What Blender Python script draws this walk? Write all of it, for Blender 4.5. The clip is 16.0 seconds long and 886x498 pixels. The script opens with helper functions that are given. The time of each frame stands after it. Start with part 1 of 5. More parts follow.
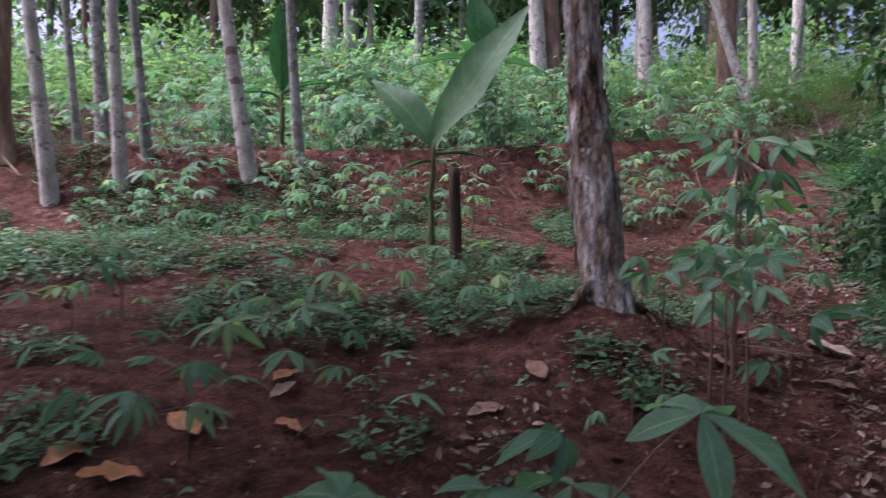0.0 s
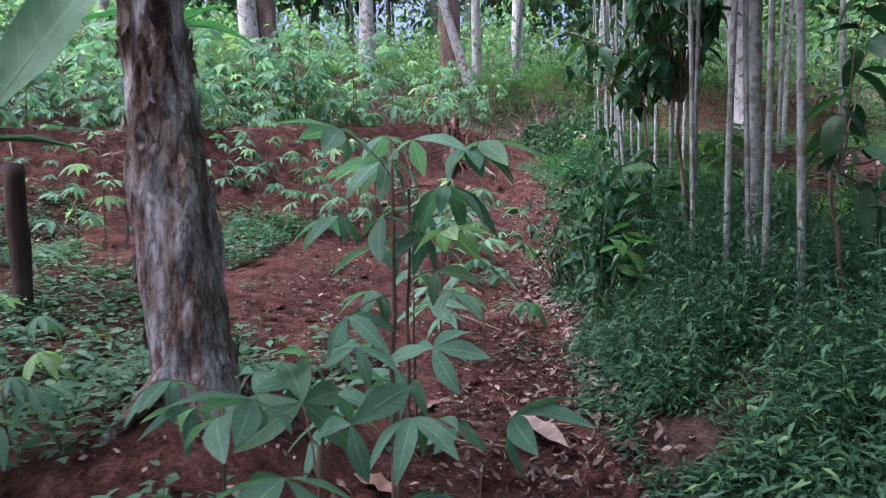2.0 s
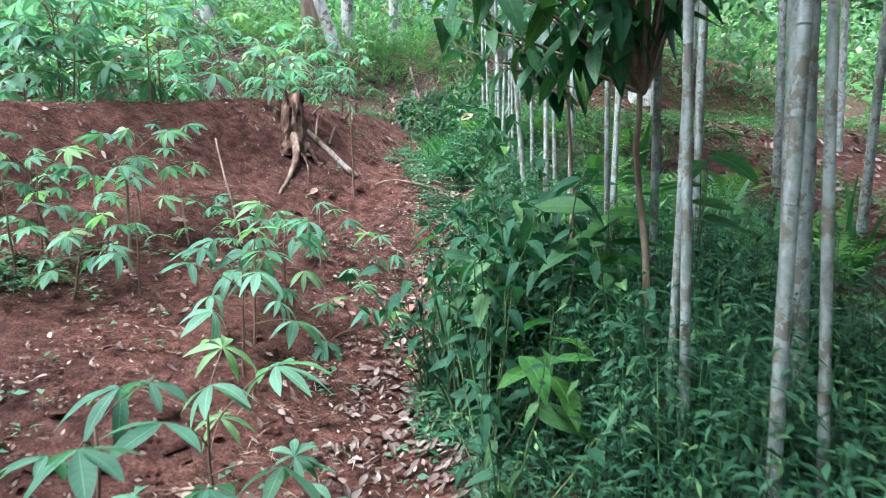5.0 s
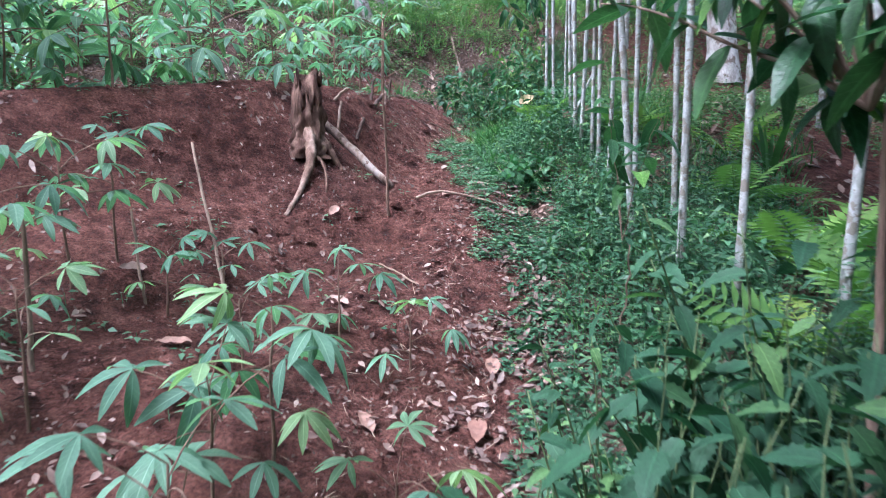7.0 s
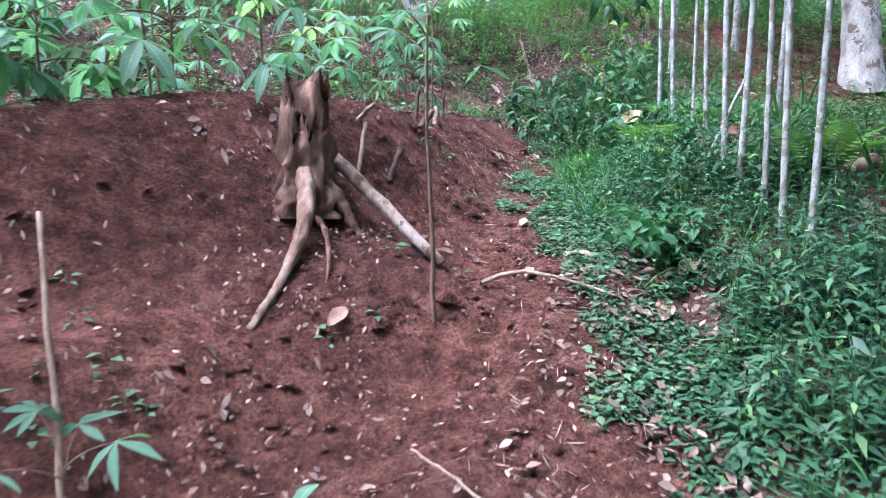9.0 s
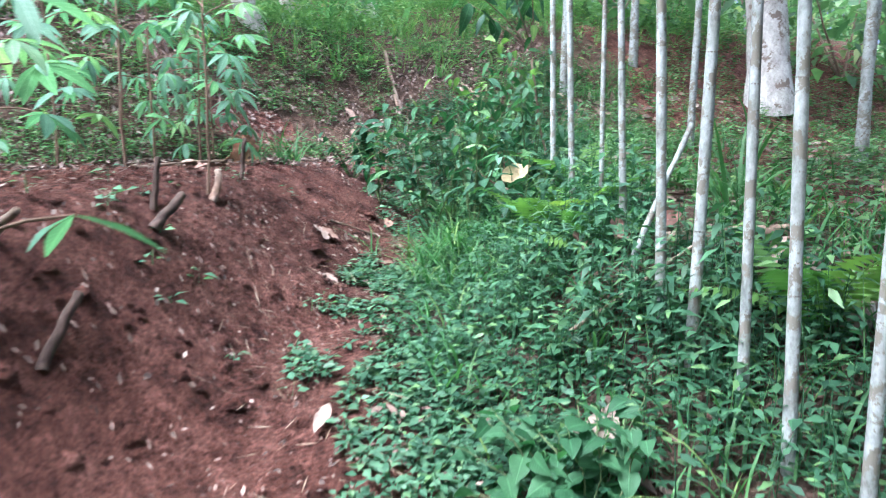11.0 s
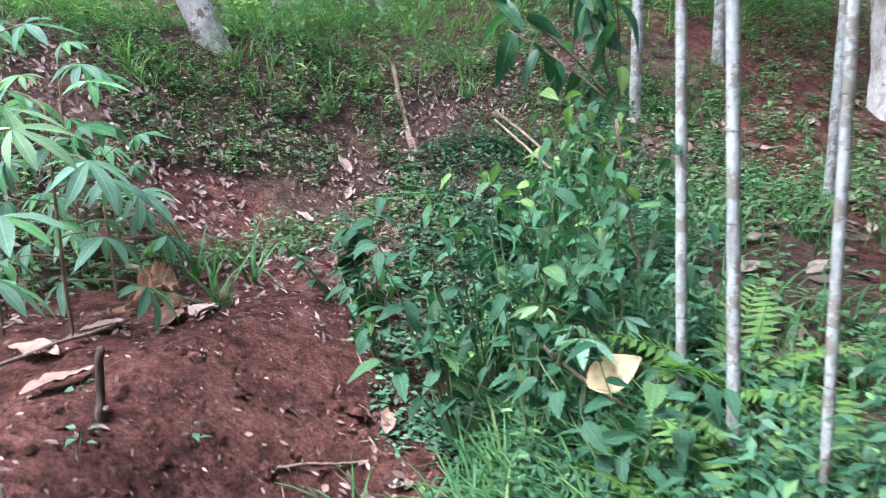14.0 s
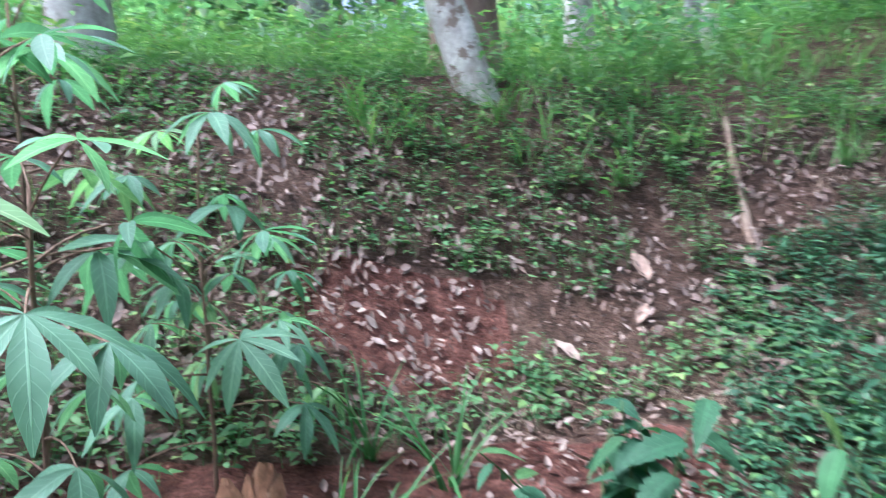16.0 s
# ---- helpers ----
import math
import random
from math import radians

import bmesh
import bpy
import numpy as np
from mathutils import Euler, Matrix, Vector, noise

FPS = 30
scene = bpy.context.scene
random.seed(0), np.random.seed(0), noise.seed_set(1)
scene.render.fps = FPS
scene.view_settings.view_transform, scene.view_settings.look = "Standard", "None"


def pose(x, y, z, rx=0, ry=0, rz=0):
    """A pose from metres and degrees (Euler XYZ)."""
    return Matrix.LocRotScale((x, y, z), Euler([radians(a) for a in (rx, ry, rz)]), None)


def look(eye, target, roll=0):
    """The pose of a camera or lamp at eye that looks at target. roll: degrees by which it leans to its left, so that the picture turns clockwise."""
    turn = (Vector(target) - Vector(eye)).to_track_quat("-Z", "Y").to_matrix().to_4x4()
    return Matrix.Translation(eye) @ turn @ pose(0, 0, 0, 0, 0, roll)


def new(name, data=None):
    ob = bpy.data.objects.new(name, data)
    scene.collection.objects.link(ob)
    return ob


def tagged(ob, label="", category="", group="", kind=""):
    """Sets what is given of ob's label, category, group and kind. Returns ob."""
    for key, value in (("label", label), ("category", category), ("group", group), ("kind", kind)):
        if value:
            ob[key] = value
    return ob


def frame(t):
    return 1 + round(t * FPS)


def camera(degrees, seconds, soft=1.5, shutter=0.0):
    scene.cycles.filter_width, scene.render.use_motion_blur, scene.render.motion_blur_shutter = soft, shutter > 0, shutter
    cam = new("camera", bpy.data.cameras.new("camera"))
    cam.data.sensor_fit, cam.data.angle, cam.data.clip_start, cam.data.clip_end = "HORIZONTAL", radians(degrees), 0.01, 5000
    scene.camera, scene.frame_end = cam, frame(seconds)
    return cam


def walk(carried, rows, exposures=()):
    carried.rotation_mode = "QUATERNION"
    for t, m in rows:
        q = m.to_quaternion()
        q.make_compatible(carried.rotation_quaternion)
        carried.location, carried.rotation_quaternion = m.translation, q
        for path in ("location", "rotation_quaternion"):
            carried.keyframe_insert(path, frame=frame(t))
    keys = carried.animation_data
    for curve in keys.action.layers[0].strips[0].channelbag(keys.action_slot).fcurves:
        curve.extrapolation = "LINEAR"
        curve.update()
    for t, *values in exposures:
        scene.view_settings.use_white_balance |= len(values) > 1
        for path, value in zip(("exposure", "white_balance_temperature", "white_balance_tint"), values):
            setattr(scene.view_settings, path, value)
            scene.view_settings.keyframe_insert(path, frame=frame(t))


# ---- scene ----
cam = camera(64.5, 16.0, soft=1.0, shutter=0.3)
PATH = [
    (0, (-0.035, -0.113, 1.397), (-0.019, 1.884, 1.295), 0.3),
    (0.5, (0.211, 0.241, 1.436), (0.478, 2.222, 1.366), 0.9),
    (1, (0.415, 0.656, 1.469), (0.938, 2.583, 1.363), 1.1),
    (1.5, (0.627, 1.036, 1.545), (1.339, 2.903, 1.451), 0.4),
    (2, (0.843, 1.339, 1.597), (1.546, 3.205, 1.442), 0.1),
    (2.5, (1.012, 1.713, 1.662), (1.741, 3.555, 1.385), 0.6),
    (3, (1.253, 1.991, 1.742), (1.958, 3.826, 1.373), -0.5),
    (3.5, (1.522, 2.310, 1.779), (2.404, 4.074, 1.444), -0.5),
    (4, (1.787, 2.679, 1.840), (2.757, 4.407, 1.566), 0.2),
    (4.2, (1.873, 2.787, 1.849), (2.812, 4.537, 1.614), 0.2),
    (6.3, (2.348, 4.327, 2.177), (3.420, 5.991, 1.889), 0.6),
    (6.5, (2.449, 4.508, 2.182), (3.502, 6.186, 1.913), 0.1),
    (7, (2.706, 4.932, 2.200), (3.613, 6.683, 1.866), 0.6),
    (7.5, (2.918, 5.424, 2.236), (3.842, 7.169, 1.917), 1.8),
    (8, (3.140, 5.914, 2.259), (3.888, 7.742, 1.944), 0.6),
    (8.2, (3.213, 6.113, 2.251), (3.929, 7.958, 1.964), 0.5),
    (10.3, (4.306, 7.761, 2.572), (5.167, 9.535, 2.233), 0.1),
    (10.5, (4.436, 7.898, 2.625), (5.298, 9.666, 2.264), 0.2),
    (11, (4.688, 8.257, 2.703), (5.708, 9.952, 2.404), 0.1),
    (11.5, (4.932, 8.584, 2.872), (6.029, 10.223, 2.543), -0.4),
    (12, (5.191, 8.842, 3.021), (6.271, 10.494, 2.698), 0.3),
    (12.5, (5.386, 9.143, 3.149), (6.542, 10.744, 2.831), 0.3),
    (13, (5.570, 9.369, 3.224), (6.729, 10.967, 2.901), -0.3),
    (13.5, (5.642, 9.599, 3.243), (6.598, 11.316, 2.870), -0.5),
    (14, (5.684, 9.906, 3.339), (6.614, 11.632, 2.943), -2.2),
    (14.5, (5.777, 10.282, 3.372), (6.490, 12.100, 2.941), -3.0),
    (15, (5.915, 10.618, 3.431), (6.540, 12.468, 3.001), -2.6),
    (15.5, (6.126, 11.064, 3.403), (6.718, 12.946, 3.079), -1.5),
    (16, (6.301, 11.435, 3.397), (6.447, 13.419, 3.189), -1.2),
]
walk(cam, [(t, look(eye, target, roll)) for t, eye, target, roll in PATH],
     exposures=[(0.0, 1.35, 5550, 32), (1.0, 1.5, 5400, 30), (1.5, 1.65, 5250, 30), (2.5, 1.92, 5200, 12), (4.0, 2.5, 5050, -4), (6.5, 2.3, 5050, 17), (7.5, 2.2, 4950, 20), (8.2, 2.25, 4950, 20), (10.5, 2.6, 5000, 11), (12.0, 2.45, 5150, 10), (14.0, 2.4, 5150, 17), (15.0, 2.4, 5100, 16), (16.0, 2.48, 4950, 11)])

# ---- light: bright hazy sky, soft sun from the walker's left ----
world = bpy.data.worlds.new("sky")
scene.world = world
world.use_nodes = True
wn = world.node_tree.nodes
sky = wn.new("ShaderNodeTexSky")
sky.sky_type, sky.sun_disc = "NISHITA", False
sky.sun_elevation, sky.sun_rotation = radians(61), radians(-86)
sky.air_density, sky.dust_density, sky.ozone_density = 0.5, 10.0, 0.5
wn["Background"].inputs["Strength"].default_value = 0.15
world.node_tree.links.new(sky.outputs[0], wn["Background"].inputs[0])
sun = new("sun", bpy.data.lights.new("sun", "SUN"))
sun.data.energy, sun.data.angle, sun.data.color = 2.3, radians(20), (1.0, 0.95, 0.85)
sun.matrix_world = look((-33, 2.3, 60), (0, 0, 0))

rng = np.random.default_rng(7)


# ---- materials ----
def nodes(name):
    m = bpy.data.materials.new(name)
    m.use_nodes = True
    return m, m.node_tree.nodes, m.node_tree.links, m.node_tree.nodes["Principled BSDF"]


def ramp(n, stops):
    r = n.new("ShaderNodeValToRGB")
    e = r.color_ramp.elements
    while len(e) < len(stops):
        e.new(0.5)
    for k, (p, c) in zip(e, stops):
        k.position, k.color = p, (*c, 1)
    return r


def noise_tex(n, l, scale, detail=6, rough=0.6, coord="Object", stretch=(1, 1, 1)):
    c, mp, t = n.new("ShaderNodeTexCoord"), n.new("ShaderNodeMapping"), n.new("ShaderNodeTexNoise")
    mp.inputs["Scale"].default_value = stretch
    l.new(c.outputs[coord], mp.inputs[0])
    l.new(mp.outputs[0], t.inputs["Vector"])
    t.inputs["Scale"].default_value, t.inputs["Detail"].default_value, t.inputs["Roughness"].default_value = scale, detail, rough
    return t


def mix(n, l, fac, a, b, mode="MIX"):
    m = n.new("ShaderNodeMix")
    m.data_type, m.blend_type = "RGBA", mode
    for sock, v in ((m.inputs["Factor"], fac), (m.inputs["A"], a), (m.inputs["B"], b)):
        if isinstance(v, (float, int)):
            sock.default_value = v
        elif isinstance(v, tuple):
            sock.default_value = (*v, 1)
        else:
            l.new(v, sock)
    return m.outputs["Result"]


def bump(n, l, height, strength, distance, bsdf, under=None):
    b = n.new("ShaderNodeBump")
    b.inputs["Strength"].default_value, b.inputs["Distance"].default_value = strength, distance
    l.new(height, b.inputs["Height"])
    if under:
        l.new(under, b.inputs["Normal"])
    l.new(b.outputs[0], bsdf.inputs["Normal"])
    return b.outputs[0]


def earth(name, a, b, c):
    m, n, l, p = nodes(name)
    big, mid, fine = noise_tex(n, l, 0.9), noise_tex(n, l, 9, 9, 0.75), noise_tex(n, l, 70, 8, 0.75)
    r = ramp(n, [(0.36, a), (0.5, b), (0.64, c)])
    l.new(mid.outputs["Fac"], r.inputs[0])
    r2 = ramp(n, [(0.3, (0.62, 0.6, 0.6)), (0.7, (1.15, 1.1, 1.05))])
    l.new(big.outputs["Fac"], r2.inputs[0])
    r3 = ramp(n, [(0.36, (0.38, 0.36, 0.35)), (0.5, (0.95, 0.95, 0.95)), (0.64, (1.45, 1.42, 1.4))])
    l.new(fine.outputs["Fac"], r3.inputs[0])
    col = mix(n, l, 1.0, mix(n, l, 1.0, r.outputs[0], r2.outputs[0], "MULTIPLY"), r3.outputs[0], "MULTIPLY")
    l.new(col, p.inputs["Base Color"])
    p.inputs["Roughness"].default_value = 0.95
    p.inputs["Specular IOR Level"].default_value = 0.15
    bump(n, l, fine.outputs["Fac"], 1.0, 0.035, p, bump(n, l, mid.outputs["Fac"], 0.9, 0.08, p))
    return m


def veins(n, l):
    """Midrib and side veins, from the place on the leaf's blade."""
    at = n.new("ShaderNodeAttribute")
    at.attribute_name = "blade"
    sep = n.new("ShaderNodeSeparateXYZ")
    l.new(at.outputs["Vector"], sep.inputs[0])

    def math_(op, a, b=0.0):
        k = n.new("ShaderNodeMath")
        k.operation = op
        for sock, v in ((k.inputs[0], a), (k.inputs[1], b)):
            if isinstance(v, (float, int)):
                sock.default_value = v
            else:
                l.new(v, sock)
        return k.outputs[0]
    across = math_("ABSOLUTE", sep.outputs["X"])
    slant = math_("SUBTRACT", math_("MULTIPLY", sep.outputs["Y"], 9.0), math_("MULTIPLY", across, 1.6))
    side = ramp(n, [(0.0, (0.55, 0.55, 0.55)), (0.09, (0, 0, 0)), (0.91, (0, 0, 0)), (1.0, (0.55, 0.55, 0.55))])
    l.new(math_("FRACT", slant), side.inputs[0])
    rib = ramp(n, [(0.0, (1, 1, 1)), (0.05, (0.9, 0.9, 0.9)), (0.1, (0, 0, 0))])
    l.new(across, rib.inputs[0])
    return math_("MAXIMUM", side.outputs[0], rib.outputs[0])


def leaf_mat(name, dark, light, young, shine=0.42, through_=0.35, per="island", veined=False):
    """Leaf skin: dark to light between leaves, a paler vein grain, light shining through."""
    m, n, l, p = nodes(name)
    if per == "island":
        rnd = n.new("ShaderNodeNewGeometry").outputs["Random Per Island"]
    else:
        rnd = n.new("ShaderNodeObjectInfo").outputs["Random"]
    r = ramp(n, [(0.0, dark), (0.45, light), (0.8, dark), (1.0, young)])
    l.new(rnd, r.inputs[0])
    g = noise_tex(n, l, 9, 4)
    gr = ramp(n, [(0.3, (0.72, 0.74, 0.72)), (0.7, (1.2, 1.16, 1.1))])
    l.new(g.outputs["Fac"], gr.inputs[0])
    col = mix(n, l, 1.0, r.outputs[0], gr.outputs[0], "MULTIPLY")
    if veined:
        vein = veins(n, l)
        col = mix(n, l, vein, col, mix(n, l, 1.0, col, (1.7, 1.55, 1.6), "MULTIPLY"))
    l.new(col, p.inputs["Base Color"])
    p.inputs["Roughness"].default_value = shine
    p.inputs["Specular IOR Level"].default_value = 0.26
    t, mx = n.new("ShaderNodeBsdfTranslucent"), n.new("ShaderNodeMixShader")
    l.new(mix(n, l, 1.0, col, (1.05, 1.3, 0.76), "MULTIPLY"), t.inputs["Color"])
    mx.inputs[0].default_value = through_
    l.new(p.outputs[0], mx.inputs[1])
    l.new(t.outputs[0], mx.inputs[2])
    l.new(mx.outputs[0], n["Material Output"].inputs["Surface"])
    if veined:
        bump(n, l, vein, 0.35, 0.003, p, bump(n, l, g.outputs["Fac"], 0.3, 0.012, p))
    else:
        bump(n, l, g.outputs["Fac"], 0.25, 0.01, p)
    return m


def dry_mat(name, stops, per="island"):
    m, n, l, p = nodes(name)
    rnd = n.new("ShaderNodeNewGeometry").outputs["Random Per Island"] if per == "island" else n.new("ShaderNodeObjectInfo").outputs["Random"]
    r = ramp(n, stops)
    l.new(rnd, r.inputs[0])
    g = noise_tex(n, l, 30, 5)
    gr = ramp(n, [(0.3, (0.55, 0.52, 0.5)), (0.7, (1.15, 1.12, 1.1))])
    l.new(g.outputs["Fac"], gr.inputs[0])
    l.new(mix(n, l, 1.0, r.outputs[0], gr.outputs[0], "MULTIPLY"), p.inputs["Base Color"])
    p.inputs["Roughness"].default_value = 0.75
    bump(n, l, g.outputs["Fac"], 0.5, 0.006, p)
    return m


def bark_mat(name, stops, scale=6, stretch=(1, 1, 0.25), patch=None, rough=0.9, depth=0.02):
    m, n, l, p = nodes(name)
    g, f = noise_tex(n, l, scale, 8, 0.65, stretch=stretch), noise_tex(n, l, scale * 7, 6, 0.7, stretch=stretch)
    r = ramp(n, stops)
    l.new(g.outputs["Fac"], r.inputs[0])
    col = r.outputs[0]
    fr = ramp(n, [(0.3, (0.6, 0.58, 0.56)), (0.7, (1.15, 1.13, 1.1))])
    l.new(f.outputs["Fac"], fr.inputs[0])
    col = mix(n, l, 1.0, col, fr.outputs[0], "MULTIPLY")
    if patch:
        q = noise_tex(n, l, patch[0], 6, 0.68)
        qr = ramp(n, [(patch[1], (0, 0, 0)), (patch[1] + 0.022, (1, 1, 1))])
        l.new(q.outputs["Fac"], qr.inputs[0])
        col = mix(n, l, qr.outputs[0], col, patch[2])
    l.new(col, p.inputs["Base Color"])
    p.inputs["Roughness"].default_value = rough
    p.inputs["Specular IOR Level"].default_value = 0.2
    bump(n, l, f.outputs["Fac"], 0.5, depth * 0.3, p, bump(n, l, g.outputs["Fac"], 0.8, depth, p))
    return m


def flaky(name):
    """Peeling bark: pale grey skin in upright shreds, tan wood where it fell off, dark splits."""
    m, n, l, p = nodes(name)
    plate = noise_tex(n, l, 15, 10, 0.74, stretch=(1, 1, 0.2))
    split = noise_tex(n, l, 15, 8, 0.7, stretch=(1, 1, 0.3))
    fine = noise_tex(n, l, 75, 8, 0.75, stretch=(1, 1, 0.3))
    wide = noise_tex(n, l, 2.2, 4, 0.55, stretch=(1, 1, 0.5))
    skin = ramp(n, [(0.38, (0.05, 0.032, 0.026)), (0.42, (0.2, 0.125, 0.095)), (0.47, (0.35, 0.255, 0.21)), (0.482, (0.36, 0.3, 0.285)), (0.515, (0.43, 0.385, 0.38)), (0.527, (0.6, 0.565, 0.565)), (0.62, (0.68, 0.65, 0.65))])
    l.new(mix(n, l, 0.25, plate.outputs["Fac"], wide.outputs["Fac"]), skin.inputs[0])
    crack = ramp(n, [(0.455, (1, 1, 1)), (0.487, (0.35, 0.3, 0.28)), (0.5, (0.14, 0.11, 0.1)), (0.513, (0.4, 0.35, 0.33)), (0.535, (1, 1, 1))])
    l.new(split.outputs["Fac"], crack.inputs[0])
    grain = ramp(n, [(0.32, (0.5, 0.47, 0.45)), (0.5, (0.95, 0.94, 0.93)), (0.68, (1.3, 1.28, 1.27))])
    l.new(fine.outputs["Fac"], grain.inputs[0])
    col = mix(n, l, 1.0, mix(n, l, 0.6, skin.outputs[0], crack.outputs[0], "MULTIPLY"), grain.outputs[0], "MULTIPLY")
    l.new(col, p.inputs["Base Color"])
    p.inputs["Roughness"].default_value = 0.9
    p.inputs["Specular IOR Level"].default_value = 0.2
    deep = bump(n, l, crack.outputs[0], 0.8, 0.02, p, bump(n, l, plate.outputs["Fac"], 0.9, 0.03, p))
    bump(n, l, fine.outputs["Fac"], 0.7, 0.008, p, deep)
    return m


SOIL = earth("red_soil", (0.056, 0.024, 0.019), (0.14, 0.06, 0.047), (0.245, 0.122, 0.098))
HUMUS = earth("humus", (0.05, 0.034, 0.026), (0.11, 0.069, 0.052), (0.18, 0.122, 0.097))
HERB = leaf_mat("herb_leaf", (0.021, 0.062, 0.034), (0.06, 0.138, 0.07), (0.135, 0.235, 0.09), 0.5, 0.25)
COVER = leaf_mat("groundcover_leaf", (0.055, 0.12, 0.075), (0.105, 0.20, 0.12), (0.17, 0.27, 0.14))
GRASS = leaf_mat("grass_blade", (0.035, 0.1, 0.035), (0.07, 0.165, 0.055), (0.16, 0.23, 0.075), 0.55)
CASSAVA = leaf_mat("cassava_leaf", (0.075, 0.16, 0.11), (0.165, 0.295, 0.205), (0.25, 0.385, 0.18), 0.58, 0.45, "object", True)
SHRUB = leaf_mat("shrub_leaf", (0.018, 0.06, 0.03), (0.045, 0.115, 0.045), (0.09, 0.19, 0.04), 0.35, 0.3, "object", True)
WEED = leaf_mat("weed_leaf", (0.017, 0.058, 0.03), (0.038, 0.1, 0.05), (0.085, 0.17, 0.055), 0.6, 0.3, "object", True)
SPROUT = leaf_mat("sprout_leaf", (0.055, 0.125, 0.055), (0.115, 0.215, 0.085), (0.2, 0.29, 0.1), 0.55, 0.35)
SLOPEGRASS = leaf_mat("slope_grass", (0.075, 0.165, 0.055), (0.145, 0.26, 0.085), (0.25, 0.33, 0.11), 0.55, 0.4)
CLIMBER = leaf_mat("climber_leaf", (0.025, 0.08, 0.035), (0.055, 0.14, 0.06), (0.13, 0.22, 0.06), 0.6, 0.35, "island", True)
SAPLING = leaf_mat("sapling_leaf", (0.045, 0.125, 0.04), (0.085, 0.195, 0.05), (0.14, 0.26, 0.06), 0.5, 0.42, "object", True)
FERN = leaf_mat("fern_frond", (0.075, 0.16, 0.04), (0.14, 0.25, 0.055), (0.22, 0.31, 0.07), 0.6, 0.4, "object")
BANANA = leaf_mat("banana_leaf", (0.03, 0.1, 0.04), (0.05, 0.135, 0.055), (0.075, 0.17, 0.065), 0.55, 0.4, "object", True)
FARLEAF = leaf_mat("tree_leaf", (0.065, 0.13, 0.07), (0.14, 0.225, 0.11), (0.25, 0.3, 0.14), 0.5, 0.55)
# far foliage in sun: its brightness is put into this paler green
SUNLEAF = leaf_mat("sunlit_leaf", (0.1, 0.2, 0.11), (0.18, 0.3, 0.16), (0.3, 0.36, 0.18), 0.5, 0.52)
LITTER = dry_mat("dry_leaf", [(0.0, (0.06, 0.036, 0.028)), (0.45, (0.125, 0.078, 0.06)), (0.8, (0.2, 0.135, 0.108)), (1.0, (0.34, 0.27, 0.23))])
BIGDRY = dry_mat("large_dry_leaf", [(0.0, (0.18, 0.09, 0.065)), (0.4, (0.3, 0.19, 0.145)), (0.7, (0.28, 0.215, 0.18)), (1.0, (0.22, 0.12, 0.085))], "object")
PINKDRY = dry_mat("pinkish_dry_leaf", [(0.0, (0.075, 0.048, 0.04)), (0.5, (0.15, 0.1, 0.084)), (0.85, (0.21, 0.155, 0.135)), (1.0, (0.3, 0.24, 0.21))])
STRAW = dry_mat("straw", [(0.0, (0.17, 0.11, 0.07)), (0.5, (0.29, 0.21, 0.145)), (1.0, (0.4, 0.31, 0.23))])
TWIG = bark_mat("twig_bark", [(0.3, (0.14, 0.09, 0.065)), (0.7, (0.36, 0.28, 0.22))], 14)
STEM = bark_mat("cassava_stem", [(0.3, (0.10, 0.06, 0.045)), (0.7, (0.26, 0.18, 0.13))], 20)
GSTEM = bark_mat("green_stem", [(0.3, (0.065, 0.1, 0.042)), (0.7, (0.135, 0.175, 0.08))], 12)
PEEL = flaky("peeling_bark")
ARECA = bark_mat("pale_trunk_bark", [(0.34, (0.12, 0.115, 0.1)), (0.42, (0.225, 0.24, 0.23)), (0.58, (0.33, 0.355, 0.355))], 10, (1, 1, 0.6), (13, 0.525, (0.155, 0.14, 0.115)), 0.88, 0.012)
WHITE = bark_mat("white_trunk_bark", [(0.3, (0.2, 0.18, 0.16)), (0.48, (0.42, 0.41, 0.39)), (0.66, (0.6, 0.595, 0.575))], 6, (1, 1, 0.6), (5, 0.57, (0.17, 0.135, 0.11)), 0.85, 0.012)
SCAR = bark_mat("leaf_scar", [(0.35, (0.16, 0.145, 0.125)), (0.65, (0.3, 0.29, 0.265))], 12)
BROWN = bark_mat("brown_bark", [(0.3, (0.09, 0.06, 0.045)), (0.5, (0.2, 0.14, 0.11)), (0.7, (0.34, 0.27, 0.22))], 6, (1, 1, 0.3))
DARKWOOD = bark_mat("dark_post_wood", [(0.3, (0.03, 0.02, 0.018)), (0.7, (0.11, 0.075, 0.06))], 9, (1, 1, 0.12))
DEADWOOD = bark_mat("dead_wood", [(0.3, (0.07, 0.04, 0.03)), (0.5, (0.19, 0.125, 0.095)), (0.7, (0.34, 0.275, 0.23))], 8, (1, 1, 0.3), (7, 0.64, (0.42, 0.38, 0.34)))
PALEWOOD = bark_mat("peeling_dead_branch", [(0.36, (0.09, 0.06, 0.045)), (0.46, (0.28, 0.21, 0.17)), (0.62, (0.36, 0.32, 0.29))], 11, (1, 1, 0.5), (9, 0.57, (0.13, 0.085, 0.065)), 0.9, 0.02)
ROTBARK = bark_mat("stump_bark", [(0.32, (0.028, 0.016, 0.013)), (0.48, (0.105, 0.06, 0.045)), (0.68, (0.25, 0.17, 0.13))], 9, (1, 1, 0.25), None, 0.95, 0.03)
ROTTEN = bark_mat("rotten_wood", [(0.3, (0.07, 0.035, 0.022)), (0.5, (0.19, 0.10, 0.06)), (0.7, (0.3, 0.2, 0.14))], 9, (1, 1, 0.35), None, 0.95, 0.04)


